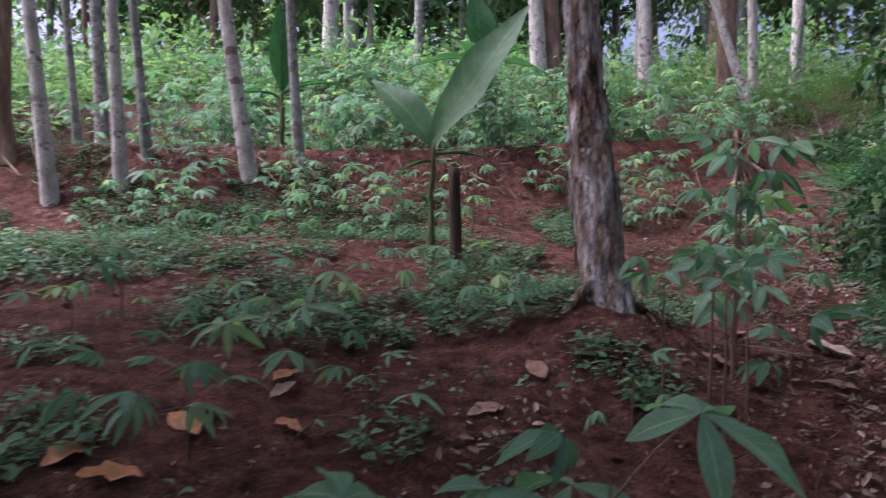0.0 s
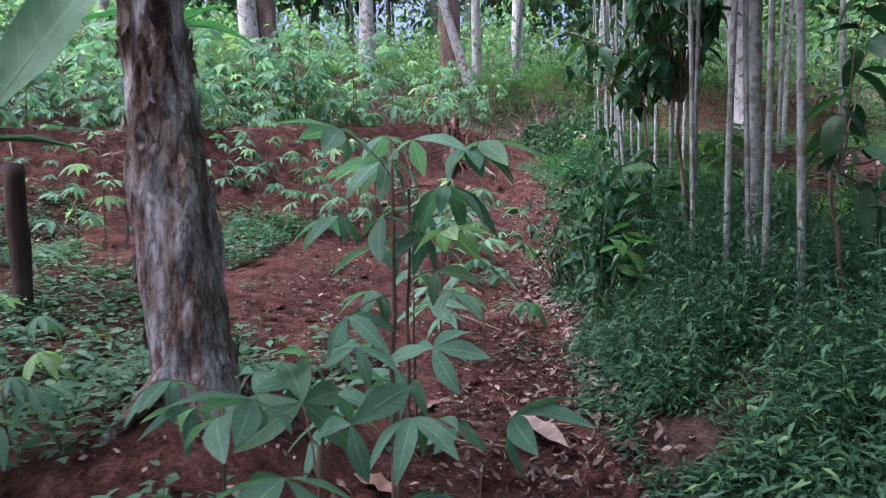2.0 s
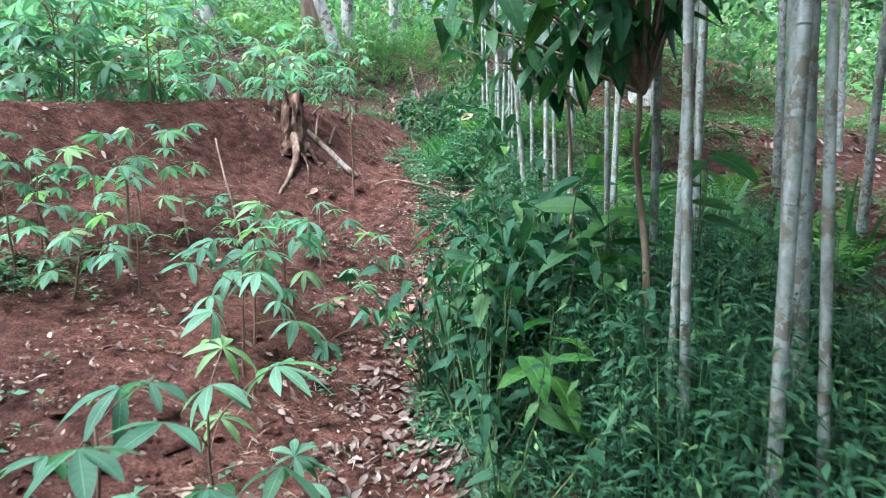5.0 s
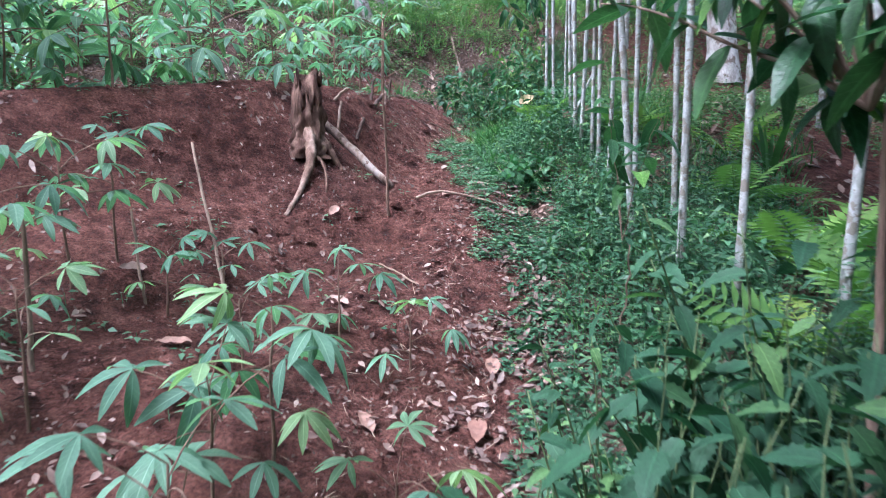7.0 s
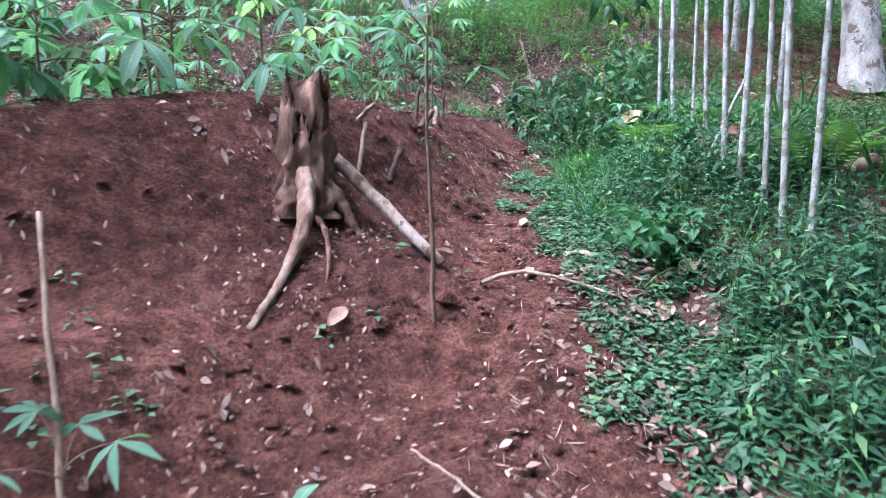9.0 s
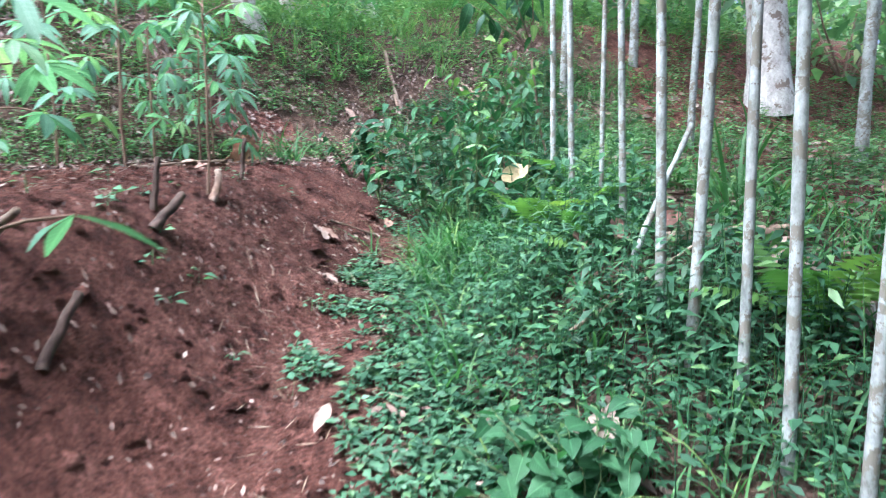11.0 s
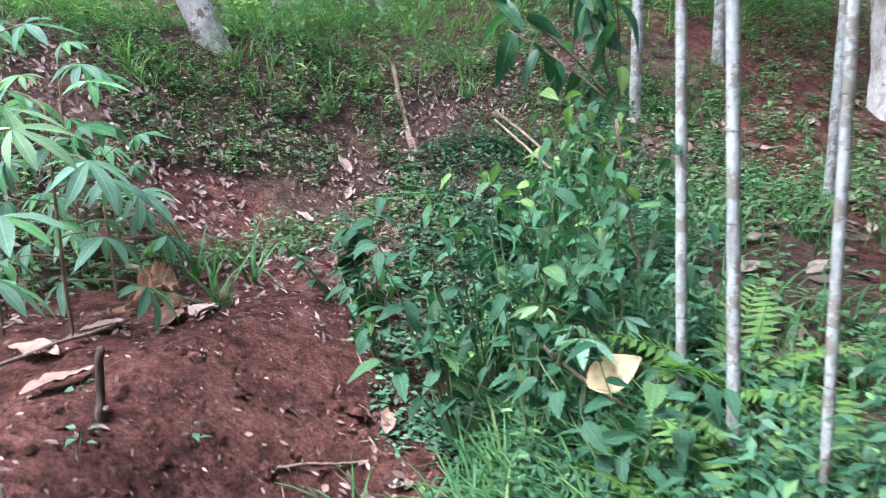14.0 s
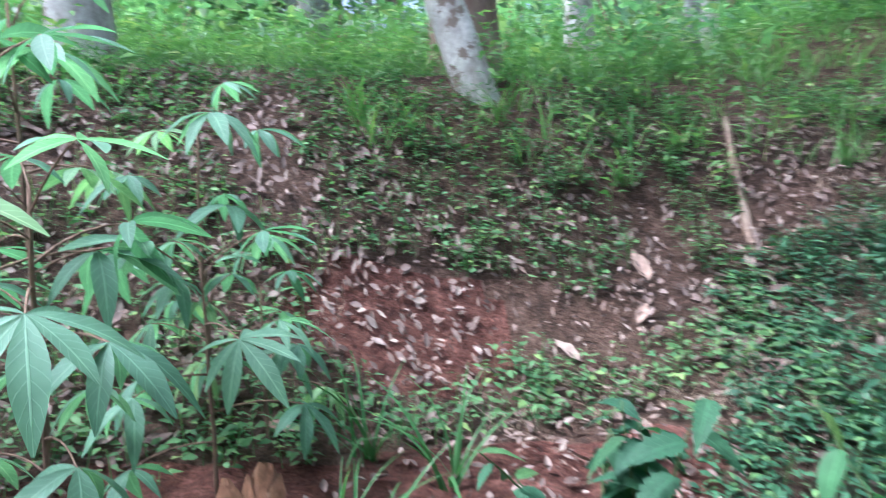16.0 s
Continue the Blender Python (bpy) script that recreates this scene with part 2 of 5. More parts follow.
# ---- mesh helpers ----
def quads(name, V, F, mats, index=None, smooth=True, blade=None):
    """A mesh of quads from arrays; blade holds each vertex's place on its leaf, for the veins."""
    me = bpy.data.meshes.new(name)
    V, F = np.asarray(V, np.float32), np.asarray(F, np.int32)
    me.vertices.add(len(V))
    me.vertices.foreach_set("co", V.ravel())
    me.loops.add(F.size)
    me.loops.foreach_set("vertex_index", F.ravel())
    me.polygons.add(len(F))
    me.polygons.foreach_set("loop_start", np.arange(0, F.size, 4, dtype=np.int32))
    if index is not None:
        me.polygons.foreach_set("material_index", np.asarray(index, np.int32))
    me.polygons.foreach_set("use_smooth", np.full(len(F), smooth))
    for m in mats if isinstance(mats, (list, tuple)) else [mats]:
        me.materials.append(m)
    me.update(calc_edges=True)
    if blade is not None:
        me.attributes.new("blade", "FLOAT_VECTOR", "POINT").data.foreach_set("vector", np.asarray(blade, np.float32).ravel())
    return me


def on_blade(segs):
    """Across (-1 to 1) and along (0 to 1) for each vertex of leaf_t."""
    s = np.linspace(0, 1, segs + 1)
    return np.stack([np.stack([0 * s + k, s, 0 * s], -1) for k in (-1, 0, 1)], 1).reshape(-1, 3)


def join(pieces):
    """(V, F) pieces into one (V, F)."""
    V, F, o = [], [], 0
    for v, f in pieces:
        V.append(v)
        F.append(np.asarray(f) + o)
        o += len(v)
    return np.concatenate(V), np.concatenate(F)


def turns(yaw, pitch, roll):
    """Rotation matrices Rz(yaw) Rx(pitch) Ry(roll) from arrays of radians."""
    yaw, pitch, roll = np.broadcast_arrays(np.atleast_1d(yaw), pitch, roll)
    cy, sy, cp, sp, cr, sr = np.cos(yaw), np.sin(yaw), np.cos(pitch), np.sin(pitch), np.cos(roll), np.sin(roll)
    z, o = np.zeros_like(cy), np.ones_like(cy)
    Z = np.stack([np.stack([cy, -sy, z], -1), np.stack([sy, cy, z], -1), np.stack([z, z, o], -1)], -2)
    X = np.stack([np.stack([o, z, z], -1), np.stack([z, cp, -sp], -1), np.stack([z, sp, cp], -1)], -2)
    Y = np.stack([np.stack([cr, z, sr], -1), np.stack([z, o, z], -1), np.stack([-sr, z, cr], -1)], -2)
    return Z @ X @ Y


def scatter(tmpl, R, size, T):
    """Copies of a template at many poses, joined: (V, F)."""
    v, f = tmpl
    S = np.asarray(size, float)
    S = S[:, None, None] if S.ndim == 1 else S[:, None, :]
    V = np.einsum("nij,nkj->nki", R, v[None] * S) + np.asarray(T)[:, None, :]
    n, k = len(T), len(v)
    F = (f[None] + (np.arange(n) * k)[:, None, None]).reshape(-1, 4)
    return V.reshape(-1, 3), F


def leaf_t(width=0.4, segs=4, droop=0.25, fold=0.25, tip=0.75, wave=0.0, teeth=0.0):
    """A leaf of length 1 along +y, folded along its midrib."""
    s = np.linspace(0, 1, segs + 1)
    w = width / 2 * np.sin(np.pi * np.clip(s, 0.015, 0.985) ** tip) ** 0.85
    w = w * (1 + teeth * np.where(np.arange(segs + 1) % 2, 1, -1))
    mid = np.stack([0 * s, s, -droop * s**2], -1)
    up = fold * w + wave * np.sin(s * 14) * w
    side = np.stack([w, s, -droop * s**2 + up], -1)
    V = np.stack([side * (-1, 1, 1), mid, side], 1).reshape(-1, 3)
    F = []
    for i in range(segs):
        a = 3 * i
        F += [(a, a + 1, a + 4, a + 3), (a + 1, a + 2, a + 5, a + 4)]
    return V, np.array(F)


def kite_t(width=0.4, droop=0.2, fold=0.25):
    """The lightest leaf: a kite folded along its midrib."""
    w = width / 2
    V = np.array([(0, 0, 0), (0, 0.5, -droop * 0.25), (0, 1, -droop), (-w, 0.42, fold * w - droop * 0.2), (w, 0.42, fold * w - droop * 0.2)])
    return V, np.array([(0, 4, 2, 1), (0, 1, 2, 3)])


def blade_t(width=0.03, segs=4, droop=0.6):
    s = np.linspace(0, 1, segs + 1)
    w = width / 2 * np.clip(1.15 - s, 0.03, 0.8)
    V = np.stack([np.stack([-w, s**1.3 * 0.7 * droop, s - 0.45 * droop * s**2.2], -1), np.stack([w, s**1.3 * 0.7 * droop, s - 0.45 * droop * s**2.2], -1)], 1).reshape(-1, 3)
    F = [(2 * i, 2 * i + 1, 2 * i + 3, 2 * i + 2) for i in range(segs)]
    return V, np.array(F)


def tube(points, radii, sides=10, rough=0.0, seed=0, freq=6.0, cap=True, flute=0.0):
    """A tapered tube along points, with uneven sides: (V, F)."""
    P, r = np.asarray(points, float), np.asarray(radii, float)
    d = np.gradient(P, axis=0)
    d /= np.linalg.norm(d, axis=1)[:, None] + 1e-9
    ref = np.array([0.31, 0.95, 0.05]) if abs(d[0][2]) > 0.6 else np.array([0, 0, 1.0])
    a = np.cross(d, ref)
    a /= np.linalg.norm(a, axis=1)[:, None]
    b = np.cross(d, a)
    th = np.linspace(0, 2 * np.pi, sides, endpoint=False)
    ring = a[:, None] * np.cos(th)[None, :, None] + b[:, None] * np.sin(th)[None, :, None]
    rr = np.repeat(r[:, None], sides, 1)
    if flute:
        rr = rr * (1 + flute * np.sin(th * 5 + seed)[None] * np.linspace(1, 0.1, len(P))[:, None])
    if rough:
        V0 = P[:, None] + ring * rr[..., None]
        for i in range(len(P)):
            for j in range(sides):
                q = Vector(V0[i, j]) * freq + Vector((seed, seed * 2.1, 0))
                q.z *= 0.35
                rr[i, j] *= 1 + rough * (noise.noise(q) + 0.5 * noise.noise(q * 2.7))
    V = (P[:, None] + ring * rr[..., None]).reshape(-1, 3)
    F = []
    for i in range(len(P) - 1):
        for j in range(sides):
            k = (j + 1) % sides
            F.append((i * sides + j, i * sides + k, (i + 1) * sides + k, (i + 1) * sides + j))
    if cap:
        o = (len(P) - 1) * sides
        V = np.concatenate([V, [P[-1] + d[-1] * r[-1] * 0.15]])
        for j in range(0, sides - 1, 2):
            F.append((o + j, o + j + 1, o + (j + 2) % sides, len(V) - 1))
    return V, np.array(F)


def thing(name, at_, label, category, group="", kind="", turn=0.0):
    e = new(name)
    e.empty_display_size = 0.05
    e.matrix_basis = pose(*at_, 0, 0, turn)
    return tagged(e, label, category, group, kind)


def piece(name, me, parent, m=None, label=""):
    o = new(name, me)
    o.parent = parent
    if m is not None:
        o.matrix_basis = m
    return tagged(o, label)


def whole(name, me, at_, label, category, group="", kind="", m=None):
    o = new(name, me)
    o.matrix_basis = m if m is not None else pose(*at_)
    return tagged(o, label, category, group, kind)


def curve_pts(a, b, n=8, sag=0.0, wob=0.0, seed=0):
    a, b = np.array(a, float), np.array(b, float)
    s = np.linspace(0, 1, n)[:, None]
    g = np.random.default_rng(seed)
    off = np.cumsum(g.normal(0, wob, (n, 3)), 0) * (s > 0)
    return a + (b - a) * s + off * 0.6 + np.array([0, 0, -1.0]) * sag * 4 * s * (1 - s)



# ---- the ground ----
WY = (-3, -0.1, 2.0, 2.7, 4.3, 5.9, 7.76, 8.58, 9.13, 9.59, 10.27, 11.05, 11.42, 12.5, 14.0, 16.0, 22.0)
WX = (-1.6, -0.03, 1.25, 1.79, 2.35, 3.14, 4.3, 4.92, 5.39, 5.64, 5.78, 6.12, 6.3, 7.3, 8.3, 8.9, 10.0)
ZY = (-60, -4, 0.0, 2.5, 3.7, 4.5, 5.3, 7.5, 7.9, 8.6, 9.4, 10.4, 11.6, 12.3, 13.0, 14.0, 15.3, 17.0, 24.0, 40.0, 120.0, 400.0)
ZZ = (-4.0, -0.4, 0.05, 0.42, 0.58, 0.63, 0.70, 1.05, 1.16, 1.40, 1.74, 1.93, 2.05, 2.14, 2.26, 2.78, 3.65, 4.2, 5.4, 8.6, 16, 30)
def sstep(a,b,v):
    t=np.clip((v-a)/(b-a),0,1); return t*t*(3-2*t)
def ground(x,y):
    x=np.asarray(x,float); y=np.asarray(y,float)
    d=x-np.interp(y,WY,WX)             # + right of the trail
    zp=np.interp(y,ZY,ZZ)
    # left: lower field, first bank, terrace, second bank
    u=y-0.43*np.maximum(x,0)-0.12*np.minimum(x,0)
    low=np.minimum(0.10+0.165*y-0.055*np.minimum(x,4),1.13+0.09*np.clip(x,0,4))
    low=low+0.30*np.exp(-((x-0.86)**2+(y-3.65)**2)/0.35)
    low=low+0.13*np.exp(-((x-4.38)**2+(y-9.55)**2)/0.2)
    bank=0.34*sstep(7.0,8.1,u)+0.72*sstep(7.85,8.8,u)
    left=low+bank
    u2=y-0.25*np.maximum(x-2,0)
    left=left+1.35*sstep(12.4,14.6,u2)+0.17*np.maximum(u2-14.2,0)
    right=zp+0.45*sstep(0.15,1.5,d)+0.02*np.maximum(d-1.5,0)
    wl=sstep(0.1,1.3,-d); wr=sstep(0.1,0.35,d)
    z=zp*(1-wl)*(1-wr)+left*wl+right*wr
    far=sstep(17,30,y)
    return z*(1-far)+(ground_far(x,y))*far
def ground_far(x,y): return np.interp(y,ZY,ZZ)+0.3


def rough(x, y, z):
    """Clods and hollows of tilled soil, in metres."""
    q = np.array([noise.noise((a * 1.1, b * 1.1, 3)) * 0.045 + noise.noise((a * 4, b * 4, 7)) * 0.025 + noise.noise((a * 13, b * 13, 1)) * 0.014 for a, b in zip(x, y)])
    return z + q


def steps(a, b, h, far, grow=1.25):
    mid = list(np.arange(a, b, h))
    lo, s, x = [], h, a
    while x > -far:
        s *= grow
        x -= s
        lo.append(x)
    hi, s, x = [], h, mid[-1]
    while x < far:
        s *= grow
        x += s
        hi.append(x)
    return np.array(lo[::-1] + mid + hi)


def soil_z(x, y):
    """The soil's height with its clods, for standing things on."""
    z = float(ground(x, y))
    return z + noise.noise((x * 1.1, y * 1.1, 3)) * 0.045 + noise.noise((x * 4, y * 4, 7)) * 0.025


EDGE_Y = (0, 4, 8, 8.8, 9.8, 10.7, 11.4, 11.9, 12.5, 13.3)
EDGE_D = (0.38, 0.36, 0.26, 0.12, -0.1, -0.15, 0.0, 0.05, -0.3, -0.7)


def scar(x, y):
    """The slip of bare red soil in the bank."""
    return ((x - 6.35) / 0.38) ** 2 + ((y - 14.1) / 0.3) ** 2 < 1


def bare(x, y):
    """Is the soil bare and red here (field, trail, first bank and mound), or dark humus?"""
    d = x - np.interp(y, WY, WX)
    edge = np.interp(y, EDGE_Y, EDGE_D)
    return scar(x, y) | ((d < edge + 0.08) & (y < 12.9 + 0.1 * x)) | ((d > 2.3) & (d < 9) & (y < 17))


gx, gy = steps(-7, 13, 0.08, 420), steps(-1, 17, 0.08, 420)
GX, GY = np.meshgrid(gx, gy)
GZ = ground(GX, GY)
near = (GX > -7.5) & (GX < 13.5) & (GY > -2) & (GY < 18)
GZ[near] = rough(GX[near], GY[near], GZ[near])
nx, ny = len(gx), len(gy)
ii = (np.arange(ny - 1)[:, None] * nx + np.arange(nx - 1)[None]).ravel()
GF = np.stack([ii, ii + 1, ii + nx + 1, ii + nx], -1)
cx, cy = GX.ravel()[GF].mean(1), GY.ravel()[GF].mean(1)
wob = np.array([noise.noise((a * 2, b * 2, 5)) * 0.25 for a, b in zip(cx, cy)])
GI = np.where(bare(cx + wob, cy), 0, 1)
tagged(new("ground", quads("ground", np.stack([GX, GY, GZ], -1).reshape(-1, 3), GF, [SOIL, HUMUS], GI)),
       "red tilled clay soil with clods, terraces and a trail", "ground", kind="structure")


def on_ground(x, y, lift=0.0):
    return np.stack([x, y, ground(x, y) + lift], -1)


def trail_d(x, y):
    return x - np.interp(y, WY, WX)


def patchy(x, y, f=0.8, seed=0.0):
    return np.array([noise.noise((a * f, b * f, seed)) for a, b in zip(x, y)])


# ---- low plants and litter ----
def herbs(name, xy, tmpl, mat, label, height, leaves, size, pitch=(0.0, 0.7), spread=0.05, stem=True, edge=0.0):
    """Small herbs, each with a stalk and some leaves in a spiral, in one mesh."""
    n = len(xy)
    h = rng.uniform(*height, n)
    if edge:
        h = h * np.clip((trail_d(xy[:, 0], xy[:, 1]) - np.interp(xy[:, 1], EDGE_Y, EDGE_D)) / edge, 0.2, 1.0)
    base = on_ground(xy[:, 0], xy[:, 1])
    lean = rng.normal(0, 0.16, (n, 2))
    k = leaves
    s = np.linspace(0.25, 1.0, k)[None] * np.ones((n, 1))
    yaw = rng.uniform(0, 6.28, (n, 1)) + np.arange(k)[None] * 2.4 + rng.normal(0, 0.3, (n, k))
    pos = np.repeat(base[:, None], k, 1)
    pos[..., 2] += s * h[:, None]
    pos[..., :2] += lean[:, None] * (s * h[:, None])[..., None]
    pos[..., 0] += -np.sin(yaw) * spread * 0.3
    pos[..., 1] += np.cos(yaw) * spread * 0.3
    R = turns(yaw.ravel(), rng.uniform(*pitch, n * k), rng.normal(0, 0.3, n * k))
    sz = rng.uniform(*size, n * k)
    P = [scatter(tmpl, R, sz, pos.reshape(-1, 3))]
    if stem:
        w = 0.0022
        sv = np.array([(-w, 0, 0), (w, 0, 0), (w * 0.6, 0, 1), (-w * 0.6, 0, 1)])
        R2 = turns(rng.uniform(0, 6.28, n), 0 * h, 0 * h)
        V, F = scatter((sv, np.array([(0, 1, 2, 3)])), R2, np.stack([0 * h + 1, 0 * h + 1, h], -1), base)
        V = V.reshape(n, 4, 3)
        V[:, 2:, :2] += (lean * h[:, None])[:, None]
        P.append((V.reshape(-1, 3), F))
    V, F = join(P)
    return tagged(new(name, quads(name, V, F, mat)), label, "undergrowth", kind="stuff")


def pick(n, x0, x1, y0, y1, keep):
    x, y = rng.uniform(x0, x1, n), rng.uniform(y0, y1, n)
    k = keep(x, y)
    return np.stack([x[k], y[k]], -1)


def pick_trail(n, d0, d1, y0, y1, keep):
    """Spots along the trail, d0 to d1 metres right of its middle."""
    y = rng.uniform(y0, y1, n)
    x = np.interp(y, WY, WX) + rng.uniform(d0, d1, n)
    k = keep(x, y)
    return np.stack([x[k], y[k]], -1)


NARROW, OVAL = kite_t(0.25, 0.35, 0.3), kite_t(0.55, 0.3, 0.25)


def herb_zone(x, y):
    d = trail_d(x, y)
    e = np.interp(y, EDGE_Y, EDGE_D)
    return (d > e + rng.normal(0, 0.07, len(x))) & (d < np.where(y > 8.6, 1.25, 2.4))


herbs("undergrowth", pick_trail(17500, -0.9, 2.8, -0.5, 6.2, lambda x, y: herb_zone(x, y) & (patchy(x, y, 2.1) > -0.36)), NARROW, HERB,
      "dense green undergrowth of small narrow-leaved herbs beside the trail", (0.06, 0.32), 10, (0.025, 0.07), (-0.3, 0.8), edge=0.6)
herbs("undergrowth", pick_trail(16000, -0.9, 2.8, 5.6, 14.5, lambda x, y: herb_zone(x, y) & (patchy(x, y, 1.7, 15) > -0.45)), kite_t(0.46, 0.3, 0.25), HERB,
      "low undergrowth of small oval leaves beside the trail", (0.04, 0.22), 8, (0.022, 0.058), (-0.2, 0.7), edge=0.6)
herbs("undergrowth", pick_trail(9000, 0.5, 2.7, -0.5, 6.4, lambda x, y: herb_zone(x, y) & (patchy(x, y, 1.6, 35) > -0.1)), NARROW, HERB,
      "taller leafy herbs among the undergrowth", (0.2, 0.62), 14, (0.03, 0.075), (-0.4, 0.7), edge=0.7)
herbs("undergrowth", pick_trail(2200, 0.4, 2.2, 6.0, 12.8, lambda x, y: herb_zone(x, y) & (patchy(x, y, 1.2, 25) > 0.0)), kite_t(0.34, 0.35, 0.3), HERB,
      "clumps of taller herbs among low undergrowth", (0.15, 0.45), 13, (0.035, 0.085), (-0.4, 0.7), edge=0.7)
herbs("undergrowth", pick(16000, 2, 16, -1, 19, lambda x, y: (trail_d(x, y) > np.where(y > 8.6, 1.2, 2.2)) & (patchy(x, y, 0.9) > np.where((y < 9.5) & (trail_d(x, y) < 7), 0.12, -0.28))), OVAL, SPROUT,
      "low green ground plants under the trees", (0.04, 0.2), 6, (0.035, 0.08), (-0.1, 0.6))
herbs("groundcover", pick(14000, -7, 3, 1.5, 8.2, lambda x, y: (trail_d(x, y) < np.where(y > 5, -2.2, -0.8)) & (patchy(x, y, 0.9, 4) > np.where(y > 4, -0.12, 0.16))), OVAL, COVER,
      "patches of low leafy weeds on the red soil", (0.03, 0.14), 6, (0.03, 0.07), (0.0, 0.7))
herbs("groundcover", pick_trail(4200, -0.75, 0.35, 8.6, 12.8, lambda x, y: (trail_d(x, y) > np.interp(y, EDGE_Y, EDGE_D) - 0.3) & (patchy(x, y, 2.2, 61) > -0.1)), OVAL, COVER,
      "short weeds and grass creeping over the trail", (0.01, 0.05), 5, (0.02, 0.05), (0.0, 0.6))
herbs("groundcover", pick(1600, -2, 6, 0.5, 12.5, lambda x, y: (trail_d(x, y) < 0.3) & (patchy(x, y, 1.5, 9) > 0.05)), OVAL, COVER,
      "small weeds sprouting from the bare soil", (0.02, 0.07), 5, (0.025, 0.06), (0.0, 0.5))
herbs("groundcover", pick(10000, 1, 10, 12.4, 16, lambda x, y: (patchy(x, y, 1.5, 2) > -0.18) & ~scar(x, y) & ~((abs(x - 8.15) < 0.3) & (abs(y - 14.1) < 0.6)) & ((y - 0.25 * np.maximum(x - 2, 0) > 12.45) | (trail_d(x, y) > -0.4))), OVAL, SPROUT,
      "small weeds among dead leaves on the bank", (0.03, 0.16), 6, (0.02, 0.055), (-0.1, 0.6))
herbs("undergrowth", pick(5600, -12, 14, 14.8, 24, lambda x, y: (patchy(x, y, 0.7, 6) > -0.2)), kite_t(0.36, 0.3, 0.3), SLOPEGRASS,
      "green bushes and weeds on the slope below the trees", (0.15, 0.6), 14, (0.045, 0.1), (-0.3, 0.6))


def grass(name, xy, label, height, per, width=0.03, droop=0.6, mat=None):
    n = len(xy)
    T = np.repeat(on_ground(xy[:, 0], xy[:, 1]), per, 0)
    T[:, :2] += rng.normal(0, 0.025, (n * per, 2))
    R = turns(rng.uniform(0, 6.28, n * per), rng.normal(0, 0.15, n * per), 0)
    V, F = scatter(blade_t(width, 4, droop), R, rng.uniform(*height, n * per), T)
    return tagged(new(name, quads(name, V, F, mat or GRASS)), label, "grass", kind="stuff")


grass("grass", pick(3800, 3, 11, 7.5, 14.5, lambda x, y: (trail_d(x, y) > np.where(y < 9.2, 0.6, 0.0)) & (trail_d(x, y) < 3.2) & (patchy(x, y, 1.1, 8) > -0.05)), "tufts of green grass among the herbs", (0.08, 0.34), 5, 0.042, 1.1)
grass("grass", pick(2600, -4, 13, 14.9, 20, lambda x, y: patchy(x, y, 0.8, 3) > -0.15), "long grass on top of the bank", (0.15, 0.42), 8, 0.034, 1.1, SLOPEGRASS)
grass("grass", pick_trail(500, -0.1, 1.0, 10.9, 12.7, lambda x, y: (trail_d(x, y) > np.interp(y, EDGE_Y, EDGE_D) + 0.1) & (patchy(x, y, 1.6, 91) > -0.15)), "lush green grass beside the trail", (0.12, 0.4), 5, 0.042, 1.2)
grass("dry_grass", pick(1500, -3, 9, 13.6, 15.5, lambda x, y: patchy(x, y, 1.0, 11) > -0.05), "dry straw lying on the bank", (0.08, 0.22), 5, 0.014, 1.4, STRAW)


def litter(name, xy, label, size, tmpl=None, mat=None, lift=0.012):
    n = len(xy)
    T = on_ground(xy[:, 0], xy[:, 1], lift)
    T[:, 2] += np.array([noise.noise((a * 1.1, b * 1.1, 3)) * 0.045 + noise.noise((a * 4, b * 4, 7)) * 0.025 for a, b in xy]) + rng.uniform(0, 0.02, n)
    e = 0.1
    sx, sy = (ground(xy[:, 0] + e, xy[:, 1]) - ground(xy[:, 0] - e, xy[:, 1])) / (2 * e), (ground(xy[:, 0], xy[:, 1] + e) - ground(xy[:, 0], xy[:, 1] - e)) / (2 * e)
    yaw = rng.uniform(0, 6.28, n)
    R = turns(yaw, rng.normal(0, 0.25, n), rng.normal(0, 0.35, n))
    V, F = scatter(tmpl or leaf_t(0.5, 3, -0.15, 0.5), R, rng.uniform(*size, n), 0 * T)
    k = len(V) // n
    V = V.reshape(n, k, 3)
    V[..., 2] += V[..., 0] * sx[:, None] + V[..., 1] * sy[:, None]
    V = (V + T[:, None]).reshape(-1, 3)
    return tagged(new(name, quads(name, V, F, mat or LITTER)), label, "leaf litter", kind="stuff")


litter("leaf_litter", pick_trail(3600, -0.45, 0.6, 0.5, 12.8, lambda x, y: patchy(x, y, 1.8, 1) > -0.25 + 0.35 * (y > 9.5)), "brown dead leaves strewn along the trail", (0.015, 0.055))
litter("leaf_litter", pick(9000, -5, 5, 1, 12, lambda x, y: (trail_d(x, y) < -0.2) & (patchy(x, y, 1.4, 21) > 0.12)), "scattered dead leaves on the red soil", (0.02, 0.06))
litter("leaf_litter", pick(11000, 1, 10, 12.5, 15.6, lambda x, y: patchy(x, y, 1.1, 31) > -0.2), "thick dead leaves covering the bank", (0.012, 0.05), kite_t(0.4, -0.25, 0.5))
litter("leaf_litter", pick(5200, 2, 13, 0, 14, lambda x, y: trail_d(x, y) > 1.2), "dead leaves between the trunks", (0.05, 0.14))
litter("leaf_litter", pick(420, -5, 1, 7.6, 10.5, lambda x, y: patchy(x, y, 0.9, 41) > -0.1), "dry straw and stalks on the edge of the bank", (0.1, 0.32), leaf_t(0.06, 3, -0.1, 0.2), STRAW)

